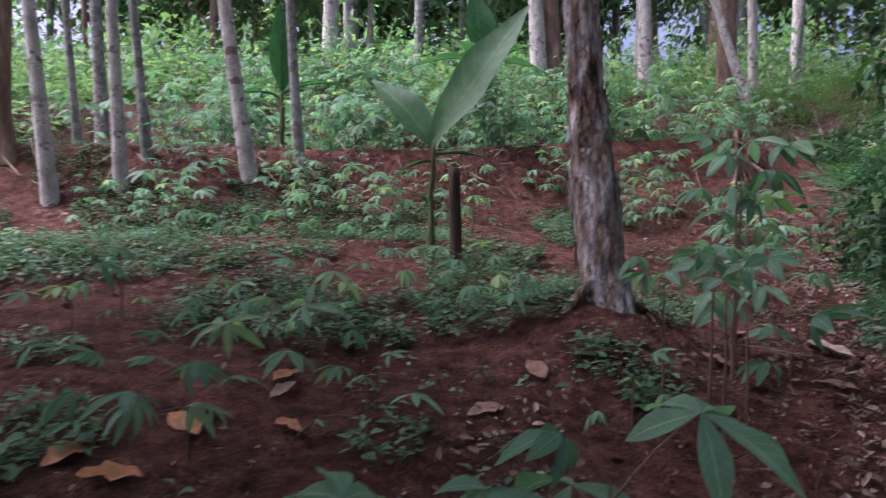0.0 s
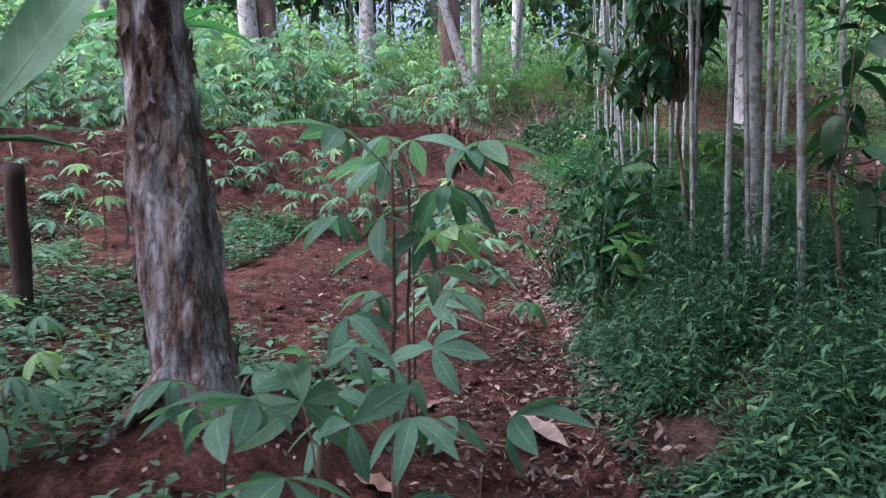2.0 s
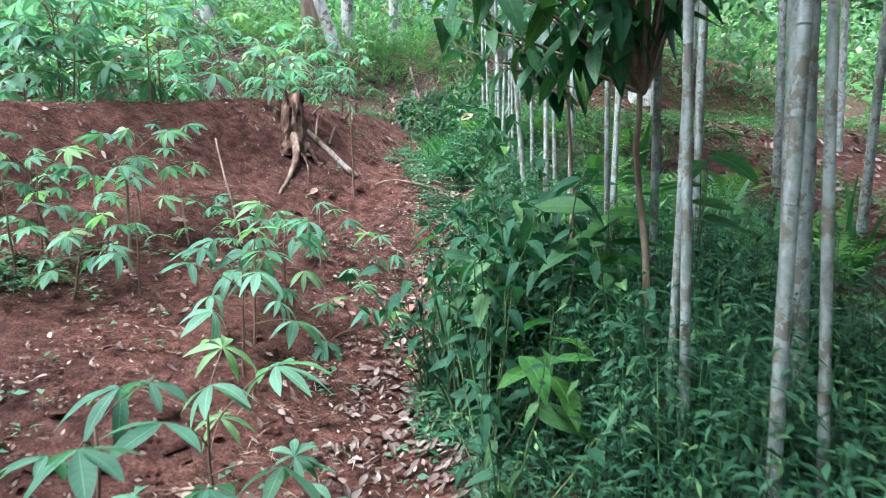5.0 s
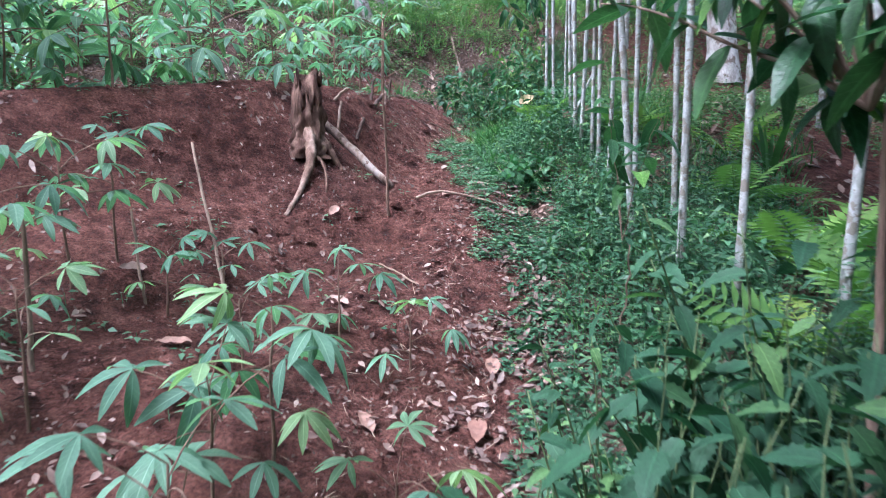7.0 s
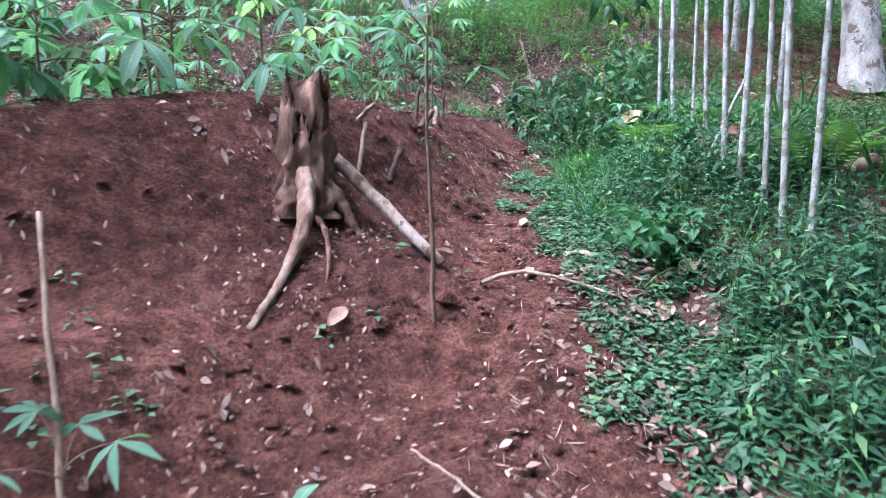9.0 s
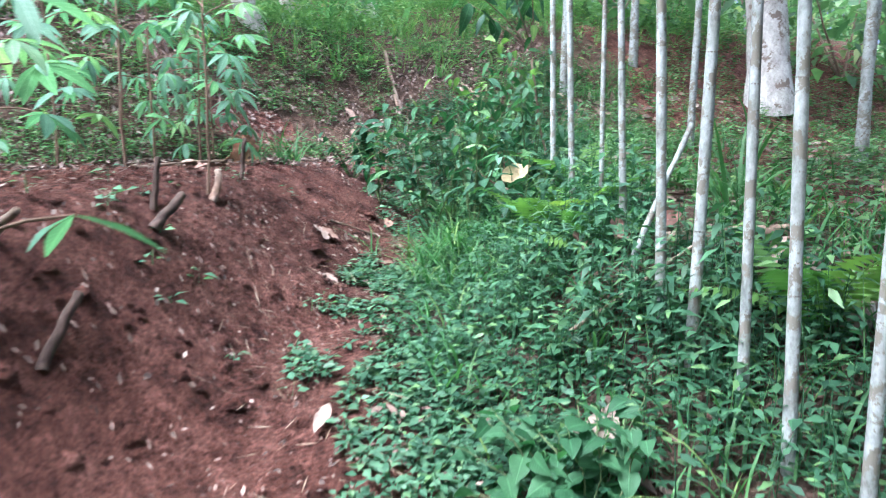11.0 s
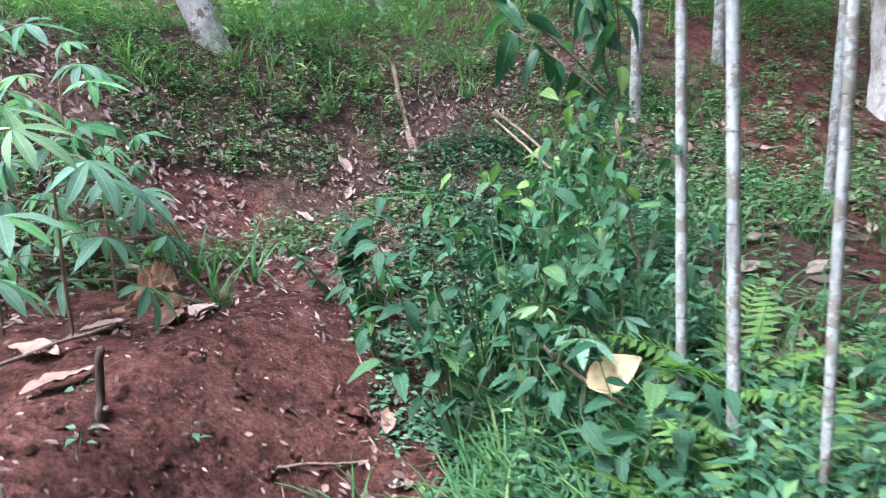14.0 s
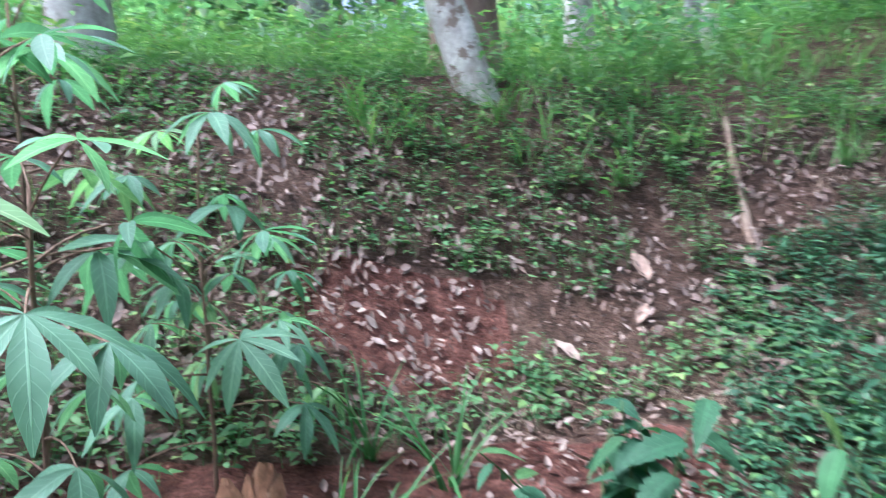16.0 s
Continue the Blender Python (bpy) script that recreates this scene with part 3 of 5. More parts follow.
crumb = np.array([(-1, -1, 0), (1, -1, 0), (1, 1, 0), (-1, 1, 0), (-0.6, -0.5, 0.8), (0.5, -0.6, 1.0), (0.6, 0.5, 0.7), (-0.5, 0.6, 0.9)]) * 0.5
crumb_f = np.array([(4, 5, 6, 7), (0, 1, 5, 4), (1, 2, 6, 5), (2, 3, 7, 6), (3, 0, 4, 7)])
cxy = np.concatenate([pick(19000, -4, 7, 0.5, 12.5, lambda x, y: bare(x, y) & (trail_d(x, y) < 1)), pick_trail(9000, -1.7, 0.3, 2.0, 12.8, lambda x, y: bare(x, y))])
CV, CF = scatter((crumb, crumb_f), turns(rng.uniform(0, 6.28, len(cxy)), rng.normal(0, 0.5, len(cxy)), 0), np.where(rng.uniform(0, 1, len(cxy)) < 0.12, 2.2, 1.0) * rng.gamma(1.6, 0.006, len(cxy)) + 0.004,
                 np.array([(a, b, soil_z(a, b) - 0.002) for a, b in cxy]))
tagged(new("soil_crumbs", quads("soil_crumbs", CV, CF, SOIL)), "loose crumbs of red clay on the soil", "soil", kind="stuff")


litter("soil_litter", pick(26000, -4, 7, 0.5, 13, lambda x, y: bare(x, y) & (patchy(x, y, 1.2, 51) > -0.15)), "small bits of dead leaf and straw on the soil", (0.008, 0.035), kite_t(0.4, -0.2, 0.4), LITTER, 0.008)
litter("soil_litter", pick_trail(2600, -0.7, 0.7, 0.5, 12.5, lambda x, y: trail_d(x, y) < np.interp(y, EDGE_Y, EDGE_D) + 0.1), "short dry stalks lying on the soil", (0.03, 0.09), kite_t(0.05, -0.1, 0.2), STRAW, 0.012)

litter("soil_litter", pick_trail(5200, -1.8, 0.4, 1.0, 12.8, lambda x, y: bare(x, y)), "brown crumbled bits of dead leaf on the soil", (0.008, 0.03), kite_t(0.5, -0.2, 0.4), LITTER, 0.01)
litter("leaf_litter", pick_trail(1500, -0.1, 0.5, 1.5, 9.5, lambda x, y: patchy(x, y, 2.0, 71) > -0.2), "dry leaves gathered along the edge of the trail", (0.02, 0.065), leaf_t(0.5, 3, -0.2, 0.6), PINKDRY)
litter("leaf_litter", pick(7500, 1, 10, 12.9, 15.5, lambda x, y: patchy(x, y, 1.3, 81) > -0.2), "greyish dead leaves and stalks on the bank", (0.015, 0.055), leaf_t(0.5, 3, -0.3, 0.7), PINKDRY)

# ---- trunks ----
def trunk(name, pts, radii, mat, label, category="tree", sides=14, rough_=0.06, seed=1, n=40, group="", flute=0.0, freq=6.0):
    """A bare standing trunk through a few points, thickest at its foot."""
    P = np.asarray(pts, float)
    s, q = np.linspace(0, 1, len(P)), np.linspace(0, 1, n)
    C = np.stack([np.interp(q, s, P[:, i]) for i in range(3)], -1)
    r = np.interp(q, np.linspace(0, 1, len(radii)), radii)
    base = C[0].copy()
    V, F = tube(C - base, r, sides, rough_, seed, freq, flute=flute)
    t = thing(name, base, label, category, group)
    piece("trunk", quads("trunk", V, F, mat), t)
    return t


RV, RF = tube([(math.cos(a), math.sin(a), 0) for a in np.linspace(0, 2 * np.pi, 13)], np.full(13, 0.1), 4, cap=False)
RING = quads("ring", RV * (1.0, 1.0, 0.005 / 0.1), RF, SCAR)


def frond_crown(seed):
    """The tuft of feathered leaves on top of a slim palm, unseen, added for shade."""
    g = np.random.default_rng(seed)
    P = []
    for a in np.arange(8) * 0.785 + g.normal(0, 0.15, 8):
        u = np.linspace(0.12, 1, 26)
        lift, ln = g.uniform(0.25, 0.7), g.uniform(1.0, 1.35)
        m = np.stack([-np.sin(a) * u * ln, np.cos(a) * u * ln, lift * u * 1.4 - 0.95 * u * u], -1)
        P.append(tube(m, np.linspace(0.012, 0.003, 26), 4, cap=False))
        for sd in (-1, 1):
            P.append(scatter(kite_t(0.14, 0.35, 0.2), turns(a + sd * 1.0 + 0 * u, -0.25 + 0 * u, 0.2 * sd), 0.5 * np.sin(np.pi * (u * 0.8 + 0.15)) ** 0.6 + 0.05, m))
    return quads("crown", *join(P), FROND)


FROND = leaf_mat("palm_frond", (0.03, 0.085, 0.035), (0.06, 0.14, 0.05), (0.1, 0.2, 0.06), 0.4, 0.35)
PALMTOPS = [frond_crown(1), frond_crown(2), frond_crown(3)]


def areca(x, y, r=0.035, lean=(0.0, 0.0), h=6.0, seed=1, mat=None):
    """A slim palm trunk, slightly bent, with the rings that its leaves have left."""
    z = soil_z(x, y) - 0.05
    n = 60
    s = np.linspace(0, 1, n)
    g = np.random.default_rng(seed)
    P = np.stack([lean[0] * h * s + 0.02 * np.sin(s * 5 + seed), lean[1] * h * s + 0.02 * np.sin(s * 4 + 2 * seed), h * s], -1)
    P -= P[0]
    rr = r * (1.05 - 0.3 * s + 0.25 * np.exp(-s * 30)) * (1 + g.normal(0, 0.03, n))
    V, F = tube(P, rr, 10, 0.05, seed, 9)
    t = thing("palm", (x, y, z), "slim pale grey palm trunk with lichen patches", "palm", "row of slim trunks beside the trail")
    piece("trunk", quads("trunk", V, F, mat or ARECA), t)
    # frond tuft above the view, added to shade the ground along the row
    piece("crown", PALMTOPS[seed % 3], t, pose(*P[-1], 0, 0, seed * 40))
    q = 0.12 + g.uniform(0, 0.1)
    while q < 2.6:
        p = [float(np.interp(q / h, s, P[:, i])) for i in range(3)]
        k = float(np.interp(q / h, s, rr)) * 0.93
        piece("ring", RING, t, Matrix.LocRotScale(p, Euler((g.normal(0, 0.06), g.normal(0, 0.06), g.uniform(0, 6))), (k, k, 1.0)))
        q += g.uniform(0.18, 0.42)
    return t


# the trunk with peeling bark, its buttress roots and a broken knot
def peeling_tree():
    t = thing("tree", (0.90, 3.66, 0.80), "leaning trunk with grey peeling bark on red soil", "tree")
    q = np.linspace(0, 1, 150)
    C = np.stack([-0.40 * q - 0.03 * np.sin(q * 7), 0.62 * q + 0.03 * np.sin(q * 9), 6.0 * q], -1)
    r = 0.108 + 0.045 * np.exp(-q * 22) + 0.02 * np.exp(-((q - 0.12) / 0.05) ** 2) - 0.035 * q
    V, F = tube(C, r, 72, 0.17, 3, 16, flute=0.03)
    piece("trunk", quads("trunk", V, F, PEEL), t)
    for k, (a, ln, w) in enumerate(((205, 0.30, 0.036), (60, 0.2, 0.045))):
        c, s = math.cos(radians(a)), math.sin(radians(a))
        pts = [(c * 0.06, s * 0.06, 0.34), (c * 0.13, s * 0.13, 0.2), (c * (0.13 + ln * 0.5), s * (0.13 + ln * 0.5), 0.10), (c * (0.13 + ln), s * (0.13 + ln), -0.02)]
        V, F = tube(np.array([np.array(pts[0]) * (1 - u) ** 3 + 3 * np.array(pts[1]) * u * (1 - u) ** 2 + 3 * np.array(pts[2]) * u * u * (1 - u) + np.array(pts[3]) * u**3 for u in np.linspace(0, 1, 14)]),
                    np.linspace(w, 0.02, 14), 10, 0.15, k, 14)
        piece("root", quads("root", V, F, PEEL), t)
    # unseen crown, added above the view to shade the trail's right side
    for k, (cx_, cy_, cz_) in enumerate(((-0.6, 0.5, 5.8), (0.9, 1.1, 6.2), (0.2, -0.9, 6.6))):
        piece("crown", CROWNS[k], t, Matrix.LocRotScale((cx_, cy_, cz_), Euler((0, 0, k * 2.0)), (0.55, 0.55, 0.5)))
    # flakes of lifting bark
    g = np.random.default_rng(5)
    for k in range(90):
        u = g.uniform(0.02, 0.42)
        a = g.uniform(0, 6.28)
        c = np.array([np.interp(u, q, C[:, i]) for i in range(3)])
        R_ = float(np.interp(u, q, r)) * 1.01
        w, h = g.uniform(0.012, 0.035), g.uniform(0.04, 0.16)
        vs = []
        for i in range(4):
            for j in range(3):
                th = a + (j - 1) * w / R_ * (0.3, 1.0, 0.8, 0.25)[i]
                rr = R_ + 0.006 + (0.016 if j != 1 else 0.005) * abs(i - 1.5) / 1.5 + g.normal(0, 0.003)
                vs.append((c[0] + rr * math.cos(th), c[1] + rr * math.sin(th), c[2] + h * (i / 3 - 0.5) + g.normal(0, 0.004)))
        fs = [(3 * i + j, 3 * i + j + 1, 3 * i + j + 4, 3 * i + j + 3) for i in range(3) for j in range(2)]
        piece("bark_flake", quads("bark_flake", np.array(vs), np.array(fs), PEEL), t)


# slim trunks beside the trail, in walking order
for k, (x, y, r, lx, ly) in enumerate((
        (3.42, 3.66, 0.018, -0.025, 0.04), (3.51, 3.97, 0.016, 0.0, 0.0), (3.66, 4.21, 0.013, -0.017, 0.02), (3.56, 4.28, 0.017, -0.006, 0.007), (4.00, 4.54, 0.043, -0.026, 0.03),
        (3.62, 4.60, 0.014, -0.027, 0.025), (3.74, 4.78, 0.015, 0.0, 0.0), (4.25, 5.35, 0.02, 0.0, 0.02), (4.42, 5.80, 0.016, -0.01, 0.0), (4.75, 5.55, 0.024, 0.0, 0.02),
        (4.95, 6.35, 0.022, 0.0, 0.01), (5.05, 6.85, 0.02, 0.0, 0.02), (5.25, 7.35, 0.022, -0.02, 0.02), (5.58, 8.05, 0.024, -0.07, 0.075), (5.85, 8.0, 0.02, -0.02, 0.02),
        (5.95, 8.45, 0.02, -0.01, 0.02), (6.17, 8.98, 0.019, -0.007, 0.013), (6.27, 9.22, 0.018, -0.022, 0.035), (6.37, 9.43, 0.017, -0.014, 0.02), (6.45, 9.68, 0.021, 0.002, -0.002),
        (6.58, 9.92, 0.021, -0.018, 0.023), (6.93, 10.45, 0.018, -0.02, 0.02), (7.09, 10.76, 0.014, -0.017, 0.017), (7.18, 11.07, 0.02, -0.041, 0.037), (7.28, 11.35, 0.019, -0.02, 0.02))):
    areca(x, y, r * (0.82 if y > 4.6 else 1.0), (lx, ly), 5.0 + (k * 37 % 10) * 0.12, k + 1)

# scattered trunks on the open ground behind the row
for k, (x, y, r) in enumerate(((6.4, 5.0, 0.04), (7.6, 6.4, 0.035), (8.8, 8.0, 0.04), (9.4, 9.6, 0.03), (10.5, 11.4, 0.045), (9.6, 14.0, 0.04), (11.5, 9.0, 0.05), (12.5, 12.5, 0.05), (7.2, 4.2, 0.03), (10.2, 7.0, 0.035), (12.8, 7.5, 0.05), (9.9, 12.6, 0.03), (11.2, 14.6, 0.05))):
    areca(x, y, r, (0.02 * math.sin(k * 2), 0.02 * math.cos(k * 3)), 6.5, 50 + k)

white_a = trunk("tree", [(12.5, 13.6, soil_z(12.5, 13.6) - 0.1), (12.45, 13.7, 4.2), (12.2, 14.1, 9)], (0.313, 0.241, 0.229, 0.217, 0.192), WHITE, "thick white-barked trunk on the open ground", seed=4, sides=24)
white_b = trunk("tree", [(6.87, 15.5, soil_z(6.87, 15.5) - 0.15), (6.4, 15.6, 5.1), (5.6, 15.85, 7.8), (4.9, 16.0, 11.5)], (0.125, 0.1, 0.095, 0.085), WHITE, "leaning white trunk on top of the bank", seed=9, sides=20)

# ---- woods ----
def crown_mesh(seed, mat, n=640, rx=2.6, rz=2.0, leaf=(0.26, 0.52)):
    g = np.random.default_rng(seed)
    m = 26
    c = g.normal(0, 1, (m, 3)) * (rx * 0.5, rx * 0.5, rz * 0.5)
    k = g.integers(0, m, n)
    p = c[k] + g.normal(0, 1, (n, 3)) * (0.42, 0.42, 0.3)
    R = turns(g.uniform(0, 6.28, n), g.uniform(-1.0, 0.5, n), g.normal(0, 0.5, n))
    V, F = scatter(kite_t(0.5, 0.35, 0.2), R, g.uniform(*leaf, n), p)
    return quads("crown", V, F, mat)


CROWNS = [crown_mesh(s, FARLEAF) for s in (1, 2, 3)] + [crown_mesh(s, SUNLEAF) for s in (4, 5)]

peeling_tree()
piece("crown", CROWNS[1], white_a, pose(-0.37, 0.55, 6.5))
piece("crown", CROWNS[2], white_b, pose(-1.97, 0.5, 7.9))


def wood_tree(x, y, h, r, mat, label, lean=0.0, crowns=2, seed=0, low=0.5, spread=1.0):
    g = np.random.default_rng(seed + 100)
    z = float(ground(x, y))
    t = thing("tree", (x, y, z - 0.1), label, "tree", "trees of the wood")
    q = np.linspace(0, 1, 26)
    C = np.stack([lean * h * q + 0.15 * np.sin(q * 4 + seed) * q, 0.1 * np.sin(q * 5 + seed * 2) * q, h * q], -1)
    V, F = tube(C, r * (1.15 - 0.75 * q + 0.4 * np.exp(-q * 20)), 12, 0.07, seed, 4)
    piece("trunk", quads("trunk", V, F, mat), t)
    for k in range(3):
        u = g.uniform(low, 0.85)
        a = g.uniform(0, 6.28)
        p0 = np.array([np.interp(u, q, C[:, i]) for i in range(3)])
        p1 = p0 + np.array([math.cos(a), math.sin(a), 0.9]) * h * 0.16
        V, F = tube(curve_pts(p0, p1, 8, -0.1, 0.03, seed + k), np.linspace(r * 0.4, r * 0.1, 8), 7)
        piece("limb", quads("limb", V, F, mat), t)
    for k in range(crowns):
        s = g.uniform(0.75, 1.3) * spread
        u = g.uniform(low + 0.15, 1.0)
        p = np.array([np.interp(u, q, C[:, i]) for i in range(3)]) + g.normal(0, 0.8, 3) * (1, 1, 0.3)
        piece("crown", CROWNS[int(g.integers(0, 5))], t, Matrix.LocRotScale(p, Euler((0, 0, g.uniform(0, 6.28))), (s, s, s)))
    return t


PALE = "tall pale-barked tree at the edge of the field"
for k, (x, y, h, r, lean, mat) in enumerate((
        (-2.2, 8.05, 9, 0.09, -0.13, WHITE), (-1.68, 8.3, 9, 0.06, -0.06, ARECA), (-4.2, 7.5, 9, 0.085, -0.08, WHITE), (-3.55, 7.75, 9, 0.075, -0.03, WHITE), (-3.4, 8.1, 8, 0.06, -0.06, ARECA),
        (-4.3, 8.3, 7, 0.05, -0.05, ARECA), (-4.9, 7.9, 9, 0.1, -0.07, BROWN), (-5.4, 8.6, 9, 0.1, 0.03, BROWN), (-5.0, 10.4, 10, 0.1, -0.03, ARECA))):
    wood_tree(x, y, h + 5, r * 0.78, mat, PALE, lean * 1.1, 1, k, 0.84, 0.5)
for k, (x, y, h, r, lean, mat) in enumerate((
        (-2.6, 16.5, 11, 0.17, 0.02, WHITE), (-2.1, 16.9, 11, 0.12, -0.04, WHITE), (-0.6, 18.5, 12, 0.11, 0.03, ARECA), (0.9, 17.5, 11, 0.13, -0.03, ARECA), (2.3, 16.0, 11, 0.16, -0.06, WHITE), (2.7, 16.2, 8, 0.2, -0.1, BROWN),
        (4.58, 15.66, 11, 0.13, -0.03, WHITE), (5.5, 19.5, 12, 0.14, 0.02, ARECA), (6.9, 16.9, 12, 0.2, -0.01, BROWN), (8.2, 18.3, 12, 0.11, -0.03, WHITE), (9.4, 18.6, 9, 0.07, 0.06, ARECA), (10.4, 20.5, 12, 0.15, 0.0, WHITE), (12.4, 19.0, 12, 0.13, 0.02, ARECA))):
    wood_tree(x, y, h + 3, r, mat, "tall slender tree behind the cassava field", lean, 1, 20 + k, 0.8, 0.6)
for k in range(84):
    a = rng.uniform(-1.25, 1.3)
    dist = rng.uniform(24, 52)
    x, y = 3 + dist * math.sin(a), 4 + dist * math.cos(a)
    wood_tree(x, y, rng.uniform(10, 17), rng.uniform(0.09, 0.2), (WHITE, ARECA, BROWN)[k % 3], "tall tree in the wood behind the field", rng.normal(0, 0.03), 2, 60 + k, 0.12)
for k in range(20):
    a, dist = ((rng.uniform(0.8, 1.2), rng.uniform(28, 38)), (rng.uniform(-0.6, 0.25), rng.uniform(25, 34)))[k % 3 == 0]
    wood_tree(3 + dist * math.sin(a), 4 + dist * math.cos(a), rng.uniform(8, 12), rng.uniform(0.07, 0.13), (WHITE, BROWN, ARECA)[k % 3], "leafy tree at the edge of the wood", rng.normal(0, 0.03), 3, 400 + k, 0.12, 1.1)
for k in range(14):
    a = (rng.uniform(1.3, 3.4), rng.uniform(4.75, 5.1))[k % 4 == 0]
    dist = rng.uniform(17, 28)
    wood_tree(3 + dist * math.sin(a), 4 + dist * math.cos(a), rng.uniform(10, 15), rng.uniform(0.1, 0.2), (WHITE, ARECA, BROWN)[k % 3], "tall tree of the wood around the field", 0, 2, 160 + k, 0.25)

for k in range(16):
    a, dist = rng.uniform(-0.55, 0.5), rng.uniform(34, 52)
    wood_tree(3 + dist * math.sin(a), 4 + dist * math.cos(a), rng.uniform(13, 18), rng.uniform(0.12, 0.2), (WHITE, BROWN)[k % 2], "tall dense tree deep in the wood", rng.normal(0, 0.02), 3, 500 + k, 0.15, 1.5)

# spreading trees, out of view, added to shade the start of the walk
for k, (x, y) in enumerate(((-3.2, -3.4), (-6.5, -1.2), (-1.5, -6.5), (-5.5, -6.5), (-3.4, 0.9), (-5.7, 3.1))):
    wood_tree(x, y, 8.5, 0.16, BROWN, "broad leafy tree added out of view to shade the start", 0.05, 3, 300 + k, 0.6)

# leafy trees, out of view, added to darken the right side of the trail
for k, (x, y) in enumerate(((6.2, 0.2), (7.8, 2.4), (4.6, -2.2), (5.4, 0.4), (8.6, -0.8))):
    wood_tree(x, y, 6.5, 0.12, BROWN, "low leafy tree added out of view to shade the right side", 0.02, 3, 330 + k, 0.45)

# leafy thickets below the far trees
def bush_mesh(seed, mat, n=520):
    g = np.random.default_rng(seed)
    p = g.normal(0, 1, (n, 3)) * (0.75, 0.75, 0.45)
    p[:, 2] = abs(p[:, 2] + 0.5)
    R = turns(g.uniform(0, 6.28, n), g.uniform(-0.7, 0.6, n), g.normal(0, 0.4, n))
    V, F = scatter(kite_t(0.45, 0.35, 0.2), R, g.uniform(0.12, 0.26, n), p)
    return quads("bush", V, F, mat)


BV, BF = join([tube(curve_pts((0.05 * i - 0.1, 0, 0), (0.5 * math.cos(i * 1.3), 0.5 * math.sin(i * 1.3), 0.9), 6, 0, 0.02, i), np.linspace(0.02, 0.006, 6), 5) for i in range(5)])
BUSHSTEM = quads("branch", BV, BF, BROWN)
BUSHES = [bush_mesh(11, SUNLEAF), bush_mesh(12, SUNLEAF), bush_mesh(13, FARLEAF), bush_mesh(14, FARLEAF)]
for k in range(170):
    a = rng.uniform(-1.2, 1.25)
    dist = rng.uniform(14, 38)
    x, y = 3 + dist * math.sin(a), 3 + dist * math.cos(a)
    if y < 9 or (y < 17 and 0 < x < 10):
        continue
    s = rng.uniform(0.5, 1.25) * (0.6 + dist / 34)
    b = thing("bush", (x, y, float(ground(x, y)) - 0.05), "leafy green bush at the edge of the wood", "bush", "thicket at the wood's edge", turn=rng.uniform(0, 360))
    b.scale = (s, s, s * rng.uniform(0.8, 1.5))
    piece("foliage", BUSHES[k % 4], b)
    piece("branch", BUSHSTEM, b)


# ---- cassava ----
def palmate(seed, leaflets=7, size=0.16, droop=0.35, petiole=0.2, width=0.27):
    """A cassava leaf: a thin red stalk and leaflets spread like fingers."""
    g = np.random.default_rng(seed)
    tip = np.array([0, petiole, petiole * 0.25])
    P = [tube(curve_pts((0, 0, 0), tip, 5, -0.02), np.linspace(0.0032, 0.002, 5), 4, cap=False)]
    np_ = len(P[0][1])
    ang = np.linspace(-2.2, 2.2, leaflets) + g.normal(0, 0.07, leaflets)
    for a in ang:
        ln = size * (1.0 - 0.13 * abs(a)) * g.uniform(0.88, 1.08)
        V, F = leaf_t(width, 6, droop * g.uniform(0.7, 1.5), 0.3, 1.12, 0.06)
        R = turns(-a, -g.uniform(0.0, 0.45), g.normal(0, 0.2))[0]
        P.append(((V * ln) @ R.T + tip, F))
    V, F = join(P)
    nb = len(P[0][0])
    return quads("leaf", V, F, [STEM, CASSAVA], np.r_[np.zeros(np_), np.ones(len(F) - np_)], blade=np.concatenate([np.ones((nb, 3))] + [on_blade(6)] * leaflets))


BIGPALM = [palmate(11, 6, 0.25, 0.3, 0.24, 0.36), palmate(12, 7, 0.23, 0.45, 0.2, 0.34), palmate(13, 5, 0.26, 0.2, 0.26, 0.38), palmate(14, 3, 0.22, 0.3, 0.12, 0.38), palmate(15, 6, 0.24, 0.5, 0.22, 0.35)]
PALM = [palmate(1, 7, 0.15, 0.25), palmate(2, 6, 0.16, 0.4), palmate(3, 5, 0.14, 0.15), palmate(4, 7, 0.14, 0.5), palmate(5, 3, 0.13, 0.2)]
LONGPALM = [palmate(31, 7, 0.18, 0.3, 0.24, 0.27), palmate(32, 6, 0.17, 0.45, 0.22, 0.29), palmate(33, 5, 0.19, 0.25, 0.26, 0.28), palmate(34, 7, 0.16, 0.5, 0.2, 0.27), palmate(35, 5, 0.17, 0.6, 0.22, 0.3)]
FLATPALM = [palmate(21, 7, 0.15, 0.3, 0.2, 0.3), palmate(22, 6, 0.16, 0.4, 0.22, 0.3), palmate(23, 7, 0.14, 0.2, 0.18, 0.32), palmate(24, 5, 0.15, 0.3, 0.2, 0.33), palmate(25, 3, 0.13, 0.2, 0.14, 0.33)]
CASS = "young cassava plant with finger-like leaves on a thin stem"


